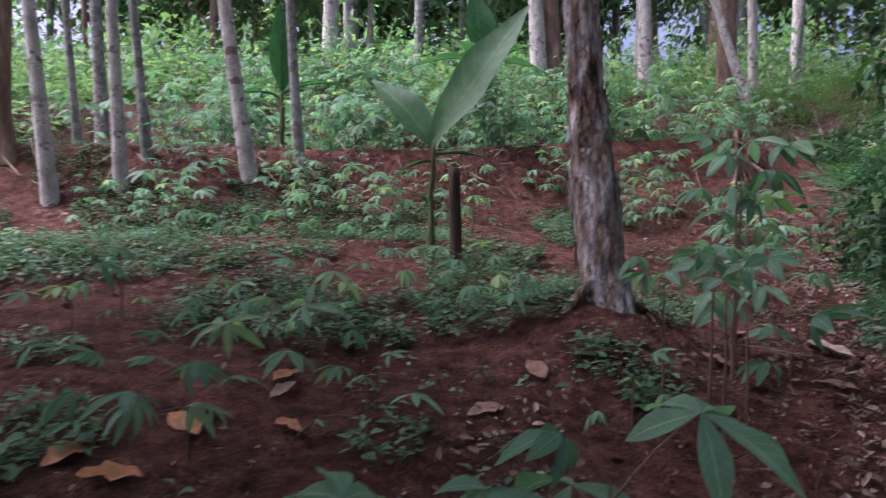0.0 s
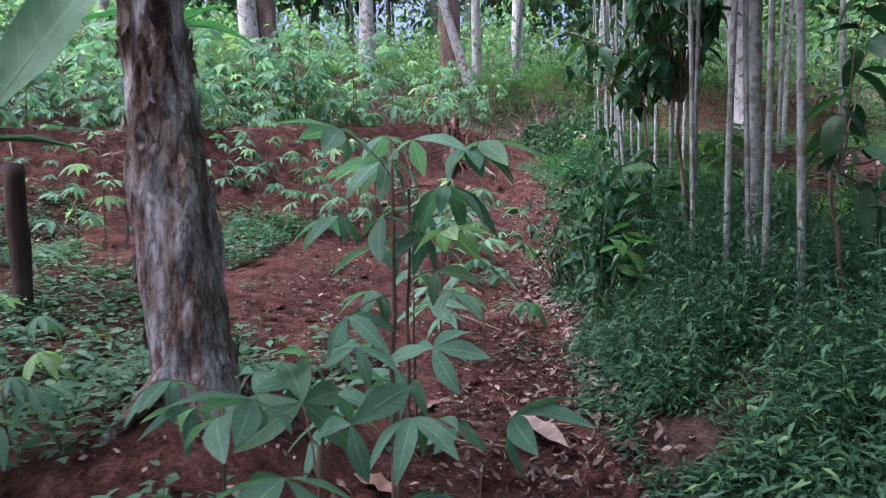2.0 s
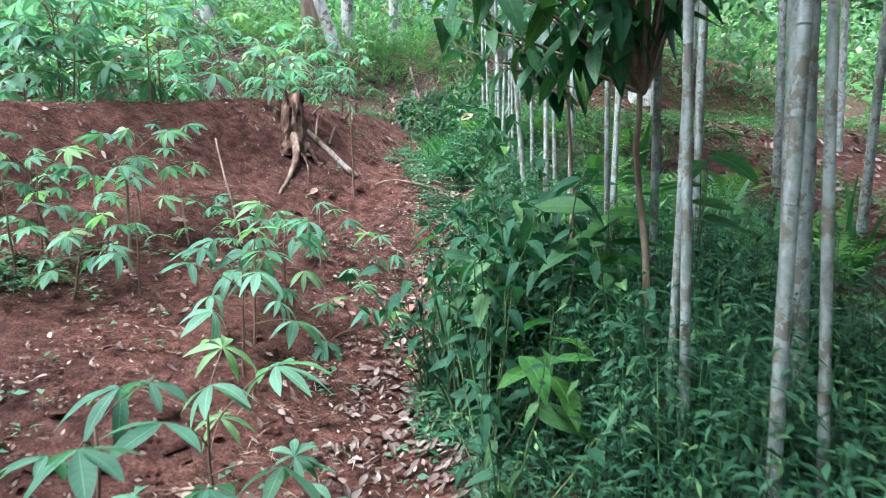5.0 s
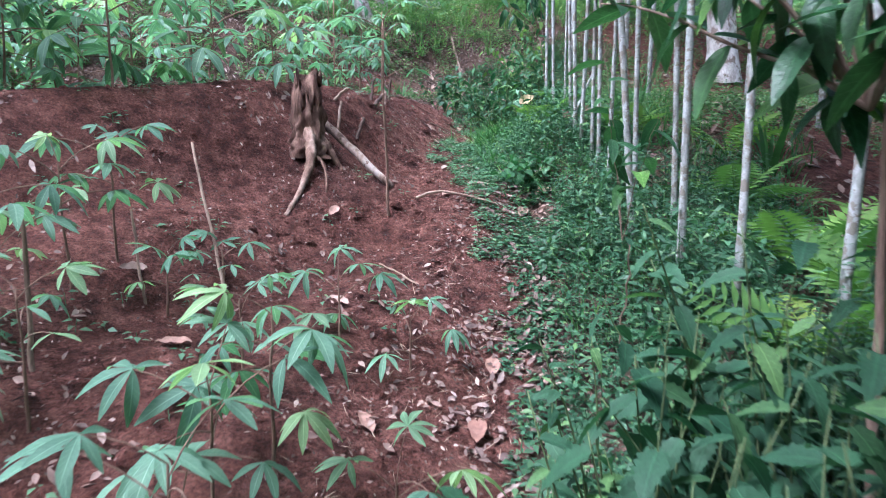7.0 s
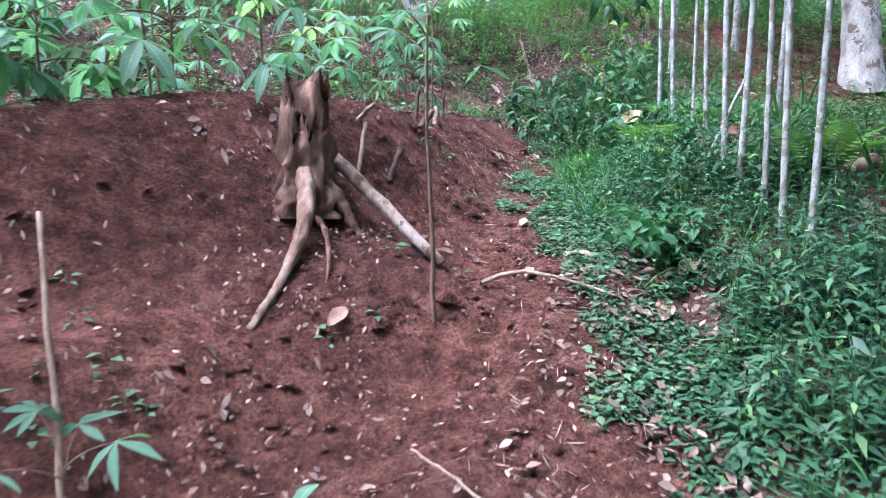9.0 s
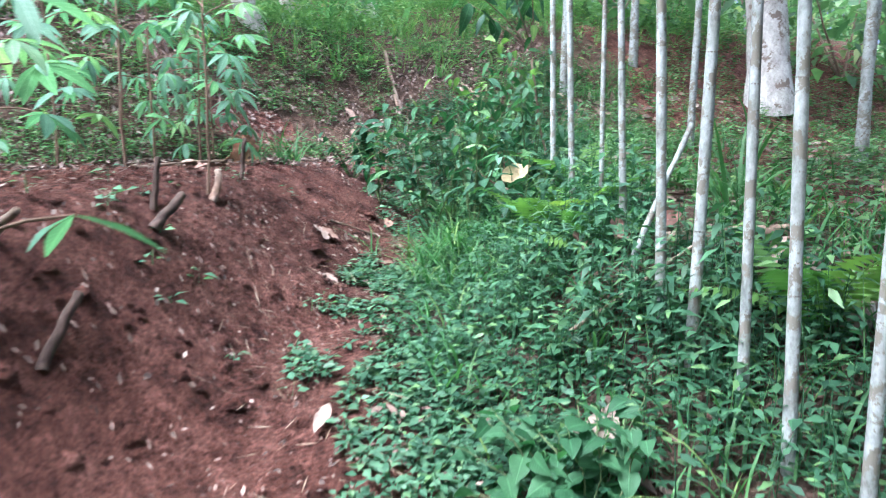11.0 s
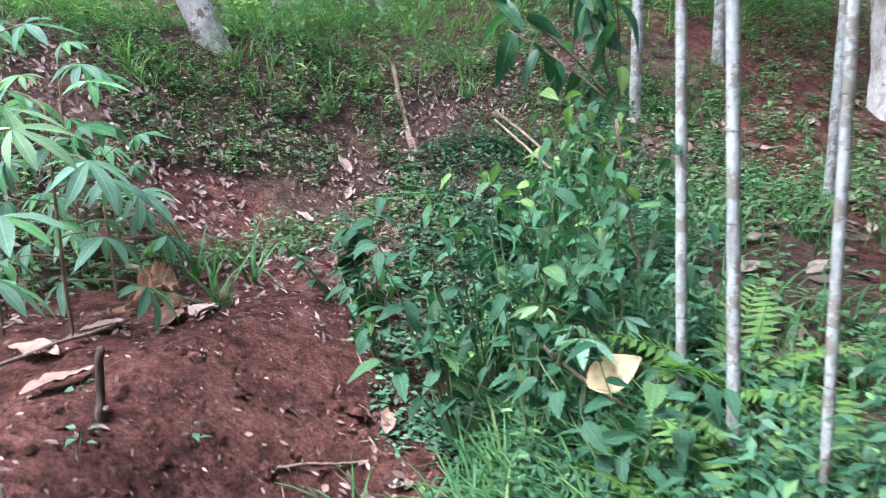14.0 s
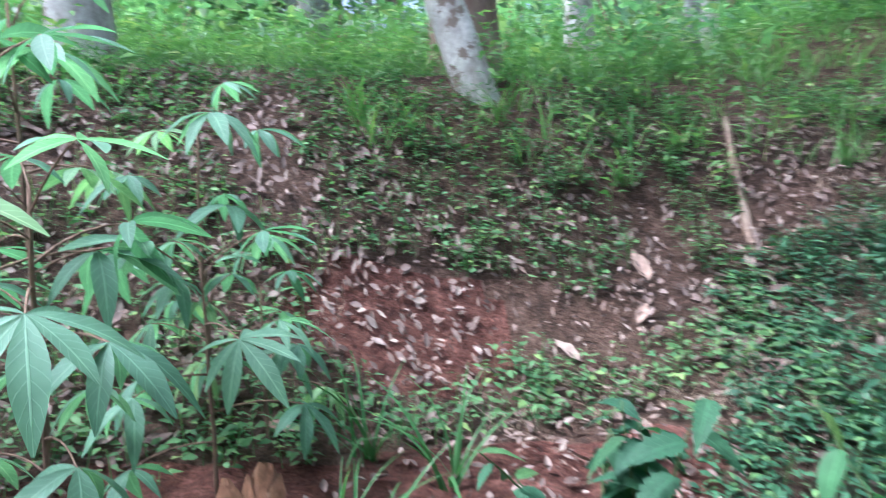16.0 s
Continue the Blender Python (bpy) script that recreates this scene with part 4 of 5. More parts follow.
def cassava(x, y, h=0.8, n=9, size=1.0, seed=0, lean=(0.0, 0.0), group="cassava planted on the red soil", start=0.45, z=None, up=0.25, lab=CASS, kinds=None):
    g = np.random.default_rng(seed + 1000)
    z = soil_z(x, y) - 0.02 if z is None else z
    t = thing("cassava_plant", (x, y, z), lab, "cassava", group)
    top = np.array([lean[0] * h, lean[1] * h, h])
    S = curve_pts((0, 0, 0), top, 10, 0, 0.008 * h, seed)
    V, F = tube(S, np.linspace(0.008, 0.0035, 10) * (0.7 + 0.4 * h), 6, 0.08, seed, 20)
    piece("stem", quads("stem", V, F, STEM), t)
    a0 = g.uniform(0, 6.28)
    for k in range(n):
        u = start + (1 - start) * (k / max(n - 1, 1)) ** 0.8
        p = np.array([np.interp(u, np.linspace(0, 1, 10), S[:, i]) for i in range(3)])
        a = a0 + k * 2.4 + g.normal(0, 0.25)
        s = size * g.uniform(0.75, 1.15) * (1.0 - 0.25 * (k == n - 1))
        pit = up + 0.9 * (u - 0.75) + g.normal(0, 0.18)
        piece("leaf", (kinds or PALM)[int(g.integers(0, 5 if u < 0.9 else 4))], t, Matrix.LocRotScale(p, Euler((pit, g.normal(0, 0.2), a)), (s, s, s)))
    return t


# single plants that stand beside the trail, in walking order: spot, height, leaves, size, kind of leaf, where the leaves begin
BROAD = "cassava plant with broad drooping finger-like leaves on a thin stem"
for k, (x, y, h, n, s, kinds, start, up) in enumerate((
        (0.3, 1.2, 0.66, 8, 1.1, BIGPALM, 0.55, 0.1), (-0.12, 1.42, 0.42, 6, 0.9, BIGPALM, 0.55, 0.1), (0.0, 1.15, 0.58, 7, 1.05, BIGPALM, 0.55, 0.1), (0.73, 2.61, 0.3, 5, 0.7, PALM, 0.4, 0.25), (-0.9, 2.3, 0.35, 7, 1.0, PALM, 0.4, 0.25), (-1.6, 2.9, 0.4, 7, 1.0, PALM, 0.4, 0.25), (-0.6, 3.3, 0.25, 6, 0.9, PALM, 0.4, 0.25),
        (1.07, 2.53, 0.74, 4, 0.72, BIGPALM, 0.85, 0.4), (1.12, 2.80, 0.72, 4, 0.66, BIGPALM, 0.85, 0.3), (0.92, 2.81, 0.66, 4, 0.68, BIGPALM, 0.85, 0.2), (1.34, 2.95, 0.62, 4, 0.66, BIGPALM, 0.8, 0.3), (1.73, 3.34, 0.22, 3, 0.95, BIGPALM, 0.4, 0.6),
        (1.44, 3.34, 1.22, 8, 0.88, BIGPALM, 0.62, 0.0), (1.55, 3.62, 1.12, 7, 0.85, BIGPALM, 0.62, 0.0), (1.74, 4.01, 0.62, 5, 0.85, BIGPALM, 0.5, 0.1), (2.12, 4.74, 0.8, 5, 1.0, FLATPALM, 0.6, 0.1),
        (2.44, 5.3, 0.6, 8, 1.1, LONGPALM, 0.5, 0.1), (2.5, 5.05, 0.4, 6, 1.0, LONGPALM, 0.5, 0.1), (2.83, 6.5, 0.52, 8, 1.0, LONGPALM, 0.45, 0.1), (2.98, 6.86, 0.52, 8, 1.0, LONGPALM, 0.45, 0.1), (3.2, 7.04, 0.64, 8, 1.0, LONGPALM, 0.55, 0.05), (3.52, 6.8, 0.2, 5, 0.95, LONGPALM, 0.5, 0.2), (3.72, 7.9, 0.4, 6, 0.9, LONGPALM, 0.4, 0.1), (3.25, 7.75, 0.34, 7, 1.0, FLATPALM, 0.4, 0.1), (4.0, 7.75, 0.25, 5, 0.9, PALM, 0.4, 0.25),
        (3.04, 8.43, 0.3, 6, 0.9, PALM, 0.4, 0.25), (3.33, 8.59, 0.25, 6, 0.9, PALM, 0.4, 0.25), (2.64, 8.5, 0.62, 9, 1.15, FLATPALM, 0.55, 0.05), (2.85, 8.75, 0.6, 7, 1.1, FLATPALM, 0.55, 0.05), (2.35, 8.2, 0.6, 7, 1.1, FLATPALM, 0.5, 0.1), (2.5, 7.5, 0.5, 6, 1.0, FLATPALM, 0.5, 0.1),
        (4.56, 9.32, 1.3, 6, 1.1, PALM, 0.7, 0.1), (5.42, 11.55, 0.9, 8, 1.0, PALM, 0.55, 0.1), (5.65, 12.75, 0.85, 12, 1.0, LONGPALM, 0.25, 0.0), (5.42, 12.95, 1.1, 10, 1.05, LONGPALM, 0.4, 0.0), (5.2, 12.5, 1.05, 9, 1.05, LONGPALM, 0.4, 0.0), (5.84, 13.2, 0.66, 11, 0.95, LONGPALM, 0.3, 0.0), (5.3, 13.45, 1.3, 11, 1.1, LONGPALM, 0.35, 0.0), (5.72, 13.6, 1.0, 13, 1.0, LONGPALM, 0.25, 0.0), (4.9, 13.1, 1.2, 10, 1.1, LONGPALM, 0.35, 0.0), (5.9, 13.6, 0.5, 7, 0.9, LONGPALM, 0.4, 0.0),
        (7.12, 11.62, 0.46, 5, 0.9, FLATPALM, 0.7, 0.15),
        (-1.05, 2.2, 0.3, 6, 1.0, PALM, 0.4, 0.25), (-0.75, 2.9, 0.3, 6, 1.1, PALM, 0.4, 0.25), (-1.75, 3.7, 0.3, 6, 1.0, PALM, 0.4, 0.25), (-1.1, 3.3, 0.28, 6, 1.0, PALM, 0.4, 0.25), (-0.75, 3.9, 0.3, 6, 1.1, PALM, 0.4, 0.25), (-0.3, 4.3, 0.25, 6, 1.0, PALM, 0.4, 0.25), (0.15, 4.35, 0.3, 6, 1.0, PALM, 0.4, 0.25), (-0.3, 2.5, 0.25, 5, 0.9, PALM, 0.4, 0.25), (0.35, 3.7, 0.22, 6, 0.9, PALM, 0.4, 0.25), (-1.5, 4.9, 0.35, 6, 1.0, PALM, 0.4, 0.25))):
    plant = cassava(x, y, h, n, s, k, kinds=kinds, start=start, up=up, lab=BROAD if kinds is BIGPALM else CASS)
    if (x, y) == (1.55, 3.62):
        # the low leaf that reaches out over the trail
        piece("leaf", BIGPALM[0], plant, Matrix.LocRotScale((0, 0, h * 0.97), Euler((0.12, 0.0, radians(-112))), (0.92, 0.92, 0.92)))

# plants on the first bank and along its foot
k = 0
while k < 34:
    x, y = rng.uniform(-3.5, 2.4), rng.uniform(6.0, 10.5)
    u = y - 0.43 * max(x, 0)
    if 6.0 < u < 8.2 and trail_d(x, y) < -1.9:
        cassava(x, y, rng.uniform(0.35, 0.75), int(rng.integers(6, 10)), rng.uniform(0.8, 1.1), 100 + k, (rng.normal(0, 0.1), rng.normal(0, 0.1) - 0.1), start=0.3, kinds=FLATPALM, up=0.1)
        k += 1
# the planted terrace above
k = 0
while k < 145:
    x, y = rng.uniform(-4.5, 6.5), rng.uniform(8.4, 15.5)
    u, u2 = y - 0.43 * max(x, 0), y - 0.25 * max(x - 2, 0)
    if u > 8.75 and (u2 < 12.6 or x < 3) and trail_d(x, y) < -1.0 and not (4.6 < x and y > 11.4):
        cassava(x, y, rng.uniform(0.5, 1.1), int(rng.integers(10, 14)), rng.uniform(1.3, 1.8), 200 + k, (rng.normal(0, 0.06), rng.normal(0, 0.06)), "cassava planted on the terrace", 0.25, up=0.15, kinds=FLATPALM)
        k += 1


# ---- banana plants ----
def banana(x, y, h, label, leaves, seed=1, r=0.035):
    z = soil_z(x, y) - 0.03
    t = thing("banana_plant", (x, y, z), label, "banana plant")
    V, F = tube(curve_pts((0, 0, 0), (0.03, 0.02, h), 16, 0, 0.006, seed), np.interp(np.linspace(0, 1, 16), (0, 0.15, 0.3, 1), (r * 0.9, r * 1.25, r * 0.8, r * 0.45)), 12, 0.05, seed)
    piece("stem", quads("stem", V, F, GSTEM), t)
    for k, (yaw, pitch, ln, w, droop, roll) in enumerate(leaves):
        V, F = leaf_t(w, 14, droop, 0.35, 0.85, 0.10)
        lf = piece("leaf", quads("leaf", V * ln, F, BANANA, blade=on_blade(14)), t, Matrix.Translation((0.02, 0.015, h - 0.05 * k)) @ Matrix(turns(radians(yaw), radians(pitch), radians(roll))[0].tolist()).to_4x4())
        mid = np.stack([0 * V[1::3, 0], V[1::3, 1] * ln, V[1::3, 2] * ln - 0.006], -1)
        V, F = tube(mid, np.linspace(0.011, 0.003, len(mid)), 6)
        piece("midrib", quads("midrib", V, F, GSTEM), lf)
    return t


banana(-0.09, 5.5, 0.98, "young banana plant with broad upright leaves on red soil",
       ((-84, 57, 1.36, 0.27, 0.06, 52), (72, 58, 0.86, 0.34, 0.4, -50), (-100, 10, 0.42, 0.24, 0.25, 10), (70, 5, 0.3, 0.22, 0.4, 0)))
banana(0.75, 13.0, 1.7, "banana plant with pale torn leaves behind the cassava", ((20, 80, 1.5, 0.4, 0.1, 0), (80, 30, 1.2, 0.3, 0.6, 0), (-70, 30, 1.2, 0.3, 0.6, 0), (160, 40, 1.2, 0.3, 0.6, 0), (-130, 45, 1.0, 0.3, 0.5, 0)), 2, 0.07)
banana(-2.2, 9.6, 0.9, "young banana plant with one upright leaf", ((10, 85, 1.2, 0.32, 0.05, 20), (-70, 35, 0.8, 0.25, 0.4, 0), (70, 30, 0.8, 0.25, 0.5, 0)), 3, 0.05)

# dark upright post beside the young banana plant
V, F = tube(curve_pts((0, 0, -0.1), (-0.02, 0.0, 0.78), 14, 0, 0.003, 2), np.full(14, 0.047), 12, 0.12, 5, 14)
whole("wooden_post", quads("wooden_post", V, F, DARKWOOD), (0.12, 5.32, soil_z(0.12, 5.32)), "short dark weathered wooden post standing in the soil", "post")


# ---- stump, log and sticks on the mound ----
def stick(name, a, b, r0, r1, mat, label, seed=0, wob=0.012, sag=0.0, category="stick"):
    a, b = np.array(a, float), np.array(b, float)
    V, F = tube(curve_pts((0, 0, 0), b - a, 14, sag, wob, seed), np.linspace(r0, r1, 14), 9, 0.15, seed, 18)
    return whole(name, quads(name, V, F, mat), a, label, category)


def stump():
    x, y = 4.15, 9.93
    z = soil_z(x, y)
    t = thing("tree_stump", (x, y, z - 0.08), "decaying stump with bare roots on the red mound", "tree stump")
    q = np.linspace(0, 1, 30)
    V, F = tube(np.stack([0.03 + 0.02 * q, 0.03 * q, 0.54 * q], -1), 0.125 - 0.035 * q + 0.06 * np.exp(-q * 6), 44, 0.5, 2, 22, flute=0.08)
    top = V[:, 2] > 0.38
    V[top, 2] += 0.07 * np.sin(np.arctan2(V[top, 1], V[top, 0]) * 2 + 1) + rng.normal(0, 0.035, top.sum())
    piece("stump_body", quads("stump_body", V, F, ROTBARK), t)
    for k, (p, r) in enumerate(((((0.02, -0.07, 0.2), (0.0, -0.3, 0.04), (-0.04, -0.32, -0.1), (-0.3, -0.62, -0.33)), 0.055), (((0.0, -0.22, 0.04), (0.08, -0.36, 0.0), (0.04, -0.42, -0.12), (0.0, -0.5, -0.27)), 0.018), (((0.1, -0.03, 0.16), (0.2, -0.08, 0.06), (0.2, -0.1, 0.0), (0.24, -0.16, -0.08)), 0.05))):
        c = [np.array(v) for v in p]
        pts = np.array([c[0] * (1 - u) ** 3 + 3 * c[1] * u * (1 - u) ** 2 + 3 * c[2] * u * u * (1 - u) + c[3] * u**3 for u in np.linspace(0, 1, 40)])
        knots = 1 + 0.07 * np.sin(np.linspace(0, 21, 40) + k) * np.sin(np.linspace(0, 8, 40))
        V, F = tube(pts, np.linspace(r * 0.75, r * 0.25, 40) * knots, 18, 0.45, k, 40)
        piece("root", quads("root", V, F, (DEADWOOD, ROTBARK, ROTBARK)[k]), t, None, "bare grey-brown root")


stump()
stick("log", (4.2, 10.22, soil_z(4.2, 10.22) + 0.1), (4.71, 9.64, soil_z(4.71, 9.64) + 0.025), 0.036, 0.026, PALEWOOD, "pale peeling branch lying against the stump", 4, 0.004, category="branch")
V, F = tube(np.array([(0, 0, 0.0), (0.08, -0.03, 0.035), (0.17, -0.07, 0.05), (0.27, -0.14, 0.035), (0.36, -0.25, 0.01), (0.44, -0.36, -0.02)]) + (0, 0, 0.02), np.linspace(0.011, 0.006, 6), 7)
whole("twig", quads("twig", V, F, TWIG), (4.86, 9.52, soil_z(4.86, 9.52)), "curved pale twig lying across the trail", "twig")
stick("stick", (3.33, 8.46, soil_z(3.33, 8.46) - 0.05), (3.27, 9.0, 2.11), 0.009, 0.007, TWIG, "thin pale stake leaning against the bank", 6, 0.005)
stick("stick", (7.97, 14.56, soil_z(7.97, 14.56) - 0.02), (8.2, 15.35, soil_z(8.2, 15.35) + 0.05), 0.026, 0.017, BROWN, "brown weathered branch lying up the bank", 8, 0.004)

# ---- shrubs and tall weeds ----
BIGLEAF = [quads("leaf", leaf_t(w, 8, d, 0.28, 0.8, 0.06)[0], leaf_t(w, 8, d, 0.28, 0.8)[1], SHRUB, blade=on_blade(8)) for w, d in ((0.36, 0.35), (0.42, 0.6), (0.33, 0.2))]
BRIGHTLEAF = [quads("leaf", leaf_t(w, 10, d, 0.2, 0.8, 0.06)[0], leaf_t(w, 10, d, 0.2, 0.8)[1], SAPLING, blade=on_blade(10)) for w, d in ((0.38, 0.2), (0.42, 0.35), (0.35, 0.15))]
WEEDLEAF = [quads("leaf", leaf_t(w, 14, d, 0.25, 0.62, 0.05, 0.13)[0], leaf_t(w, 14, d, 0.25, 0.62)[1], WEED, blade=on_blade(14)) for w, d in ((0.44, 0.35), (0.38, 0.5), (0.5, 0.25))]


def leafy(name, base, branches, meshes, size, label, category, seed=0, droop=(-1.0, -0.2), group="", r=0.012, stem=BROWN, first=0.25, fork=None, merged=False, wide=0.46):
    """A shrub or weed: bent branches from the foot, each with leaves set round it. branches: end (x, y, z) and number of leaves."""
    g = np.random.default_rng(seed + 500)
    t = thing(name, base, label, category, group)
    b = np.array(base)
    f = np.zeros(3)
    if fork is not None:
        f = np.array(fork) - b
        V, F = tube(curve_pts((0, 0, 0), f, 12, 0, 0.012, seed), np.linspace(r * 1.8, r * 1.2, 12), 8, 0.1, seed)
        piece("trunk", quads("trunk", V, F, stem), t)
    for k, (end, n) in enumerate(branches):
        e = np.array(end) - b
        S = curve_pts(f, e, 10, -0.06 * np.linalg.norm(e - f), 0.01, seed + k)
        V, F = tube(S, np.linspace(r, r * 0.3, 10), 6, 0.08, seed)
        br = piece("branch", quads("branch", V, F, stem), t)
        a0 = g.uniform(0, 6.28)
        if merged:
            u = first + (1 - first) * (np.arange(n) + 0.5) / n
            p = np.stack([np.interp(u, np.linspace(0, 1, 10), S[:, i]) for i in range(3)], -1)
            R = turns(a0 + np.arange(n) * 2.4 + g.normal(0, 0.4, n), g.uniform(*droop, n), g.normal(0, 0.35, n))
            V, F = scatter(leaf_t(wide, 8, 0.35, 0.25, 0.62, 0.05), R, g.uniform(*size, n), p)
            piece("foliage", quads("foliage", V, F, meshes, blade=np.tile(on_blade(8), (n, 1))), t)
            continue
        for j in range(n):
            u = first + (1 - first) * (j + 0.5) / n
            p = np.array([np.interp(u, np.linspace(0, 1, 10), S[:, i]) for i in range(3)])
            s = g.uniform(*size)
            piece("leaf", meshes[int(g.integers(0, 3))], t, Matrix.LocRotScale(p, Euler((g.uniform(*droop), g.normal(0, 0.35), a0 + j * 2.4 + g.normal(0, 0.4))), (s, s, s)))
    return t


# coffee-like shrub that hangs over the slim trunks
g0 = np.random.default_rng(77)
ends = [((3.15 + g0.uniform(0, 1.0), 4.85 + g0.uniform(-0.1, 1.0), 2.35 + g0.uniform(0, 1.4)), 11) for _ in range(28)]
leafy("coffee_shrub", (3.98, 5.05, soil_z(3.98, 5.05)), ends, BIGLEAF, (0.12, 0.21), "dark glossy shrub with large drooping leaves over the trail", "shrub", 1, (-1.15, 0.1), r=0.009, first=0.3, fork=(3.95, 5.15, 2.2))
ends = [((3.0 + g0.uniform(0, 0.9), 3.3 + g0.uniform(-0.1, 0.5), 1.75 + g0.uniform(-0.3, 0.7)), 6) for _ in range(6)]
leafy("coffee_shrub", (3.55, 3.5, soil_z(3.55, 3.5)), ends, BIGLEAF, (0.14, 0.24), "spindly shrub with long drooping leaves among slim trunks", "shrub", 2, (-0.9, 0.1), r=0.006, first=0.3, fork=(3.4, 3.5, 1.7))
ends = [((3.75 + g0.uniform(0, 0.5), 5.35 + g0.uniform(0, 0.9), 2.3 + g0.uniform(0, 0.7)), 9) for _ in range(13)]
leafy("coffee_shrub", (4.15, 5.75, soil_z(4.15, 5.75)), ends, BIGLEAF, (0.09, 0.18), "dark shrub with hanging leaves and a withered brown leaf", "shrub", 3, (-1.15, 0.1), r=0.007, first=0.25, fork=(4.1, 5.8, 2.25))
ends = [((4.4 + g0.uniform(0, 0.35), 6.95 + g0.uniform(0, 0.4), 2.25 + g0.uniform(0, 0.35)), 6) for _ in range(3)]
leafy("coffee_shrub", (4.75, 7.2, soil_z(4.75, 7.2)), ends, BIGLEAF, (0.1, 0.18), "thin shrub sprig with a few bright green leaves", "shrub", 4, (-0.8, 0.4), r=0.0028, first=0.3, fork=(4.72, 7.18, 1.75))
ends = [((6.95 + g0.uniform(0, 0.7), 11.7 + g0.uniform(0, 0.7), 3.6 + g0.uniform(0, 0.7)), 8) for _ in range(6)]
leafy("coffee_shrub", (7.9, 12.15, soil_z(7.9, 12.15)), ends, BIGLEAF, (0.12, 0.2), "dark shrub with broad drooping leaves above the weeds", "shrub", 5, (-1.2, 0.0), r=0.006, first=0.35, fork=(7.75, 12.15, 3.3))

# broad-leaved weeds at the trail's right edge
for k, (x, y, w, h, m, n, s) in enumerate(((3.45, 5.35, 0.35, 1.0, 9, 8, (0.09, 0.17)), (3.55, 5.72, 0.3, 0.95, 12, 9, (0.09, 0.17)), (3.78, 5.98, 0.35, 0.95, 12, 9, (0.09, 0.16)), (3.92, 5.7, 0.3, 1.0, 12, 9, (0.1, 0.18)), (3.62, 6.15, 0.28, 0.7, 10, 8, (0.07, 0.13)), (4.15, 6.1, 0.3, 0.95, 10, 9, (0.08, 0.15)), (3.62, 5.9, 0.35, 0.9, 8, 8, (0.08, 0.15)), (3.85, 5.5, 0.3, 1.1, 6, 8, (0.1, 0.2)), (3.2, 4.9, 0.3, 0.6, 6, 7, (0.07, 0.12)), (3.95, 6.3, 0.3, 0.7, 6, 7, (0.07, 0.13)),
                                          (3.75, 4.95, 0.3, 0.7, 6, 8, (0.07, 0.13)), (4.3, 6.0, 0.35, 0.8, 6, 8, (0.08, 0.15)),
                                          (7.0, 11.75, 0.3, 1.05, 9, 9, (0.08, 0.14)), (6.85, 12.0, 0.28, 0.75, 8, 8, (0.08, 0.14)), (6.72, 12.45, 0.22, 0.62, 5, 8, (0.08, 0.13)), (7.15, 12.25, 0.3, 0.9, 8, 8, (0.08, 0.14)), (6.95, 11.2, 0.3, 0.5, 7, 7, (0.08, 0.15)), (6.75, 12.95, 0.25, 0.4, 6, 7, (0.07, 0.11)),
                                          (7.3, 11.6, 0.3, 0.95, 8, 9, (0.07, 0.12)), (7.97, 13.38, 0.22, 0.5, 7, 8, (0.08, 0.13)), (8.10, 12.92, 0.22, 0.6, 7, 8, (0.08, 0.13)), (8.73, 13.60, 0.22, 0.7, 7, 8, (0.08, 0.13)), (6.86, 12.95, 0.18, 0.6, 5, 9, (0.1, 0.16)))):
    z = soil_z(x, y)
    g1 = np.random.default_rng(900 + k)
    ends = [((x + g1.normal(0, w * 0.6), y + g1.normal(0, w * 0.6), z + h * g1.uniform(0.6, 1.05)), n) for _ in range(m)]
    leafy("weed", (x, y, z - 0.02), ends, WEEDLEAF, (s[0] * 0.8, s[1] * 0.82) if y < 9 else (s[0] * 0.9, s[1] * 0.9), "tall leafy green weed with pointed leaves beside the trail", "weed", 20 + k, (-0.7, 0.3), "broad-leaved weeds at the trail's edge", 0.005, GSTEM)
# leafy thicket of twining stems round the far slim trunks
for k, (x, y, h, m) in enumerate(((7.42, 11.95, 1.15, 12), (7.62, 12.3, 1.2, 12), (7.25, 12.05, 0.95, 10), (7.85, 12.6, 1.0, 10))):
    z = soil_z(x, y)
    g1 = np.random.default_rng(950 + k)
    ends = [((x + g1.normal(0, 0.2), y + g1.normal(0, 0.2), z + h * g1.uniform(0.55, 1.05)), 11) for _ in range(m)]
    leafy("climbing_weed", (x, y, z - 0.02), ends, CLIMBER, (0.06, 0.11), "dense climbing weed with small green leaves round slim trunks", "weed", 120 + k, (-0.9, 0.2), r=0.004, stem=GSTEM, first=0.15, merged=True)
# sapling with broad bright leaves among the weeds
for k, (x, y, h, n) in enumerate(((3.52, 5.12, 0.55, 4), (3.95, 5.35, 0.75, 5), (4.25, 5.15, 0.95, 4))):
    z = soil_z(x, y)
    g1 = np.random.default_rng(970 + k)
    ends = [((x + g1.normal(0, 0.08), y + g1.normal(0, 0.08), z + h * g1.uniform(0.8, 1.1)), n) for _ in range(3)]
    leafy("sapling", (x, y, z - 0.02), ends, BRIGHTLEAF, (0.15, 0.25), "young sapling with broad bright green leaves", "sapling", 140 + k, (-0.3, 0.4), r=0.005, stem=GSTEM, first=0.5)
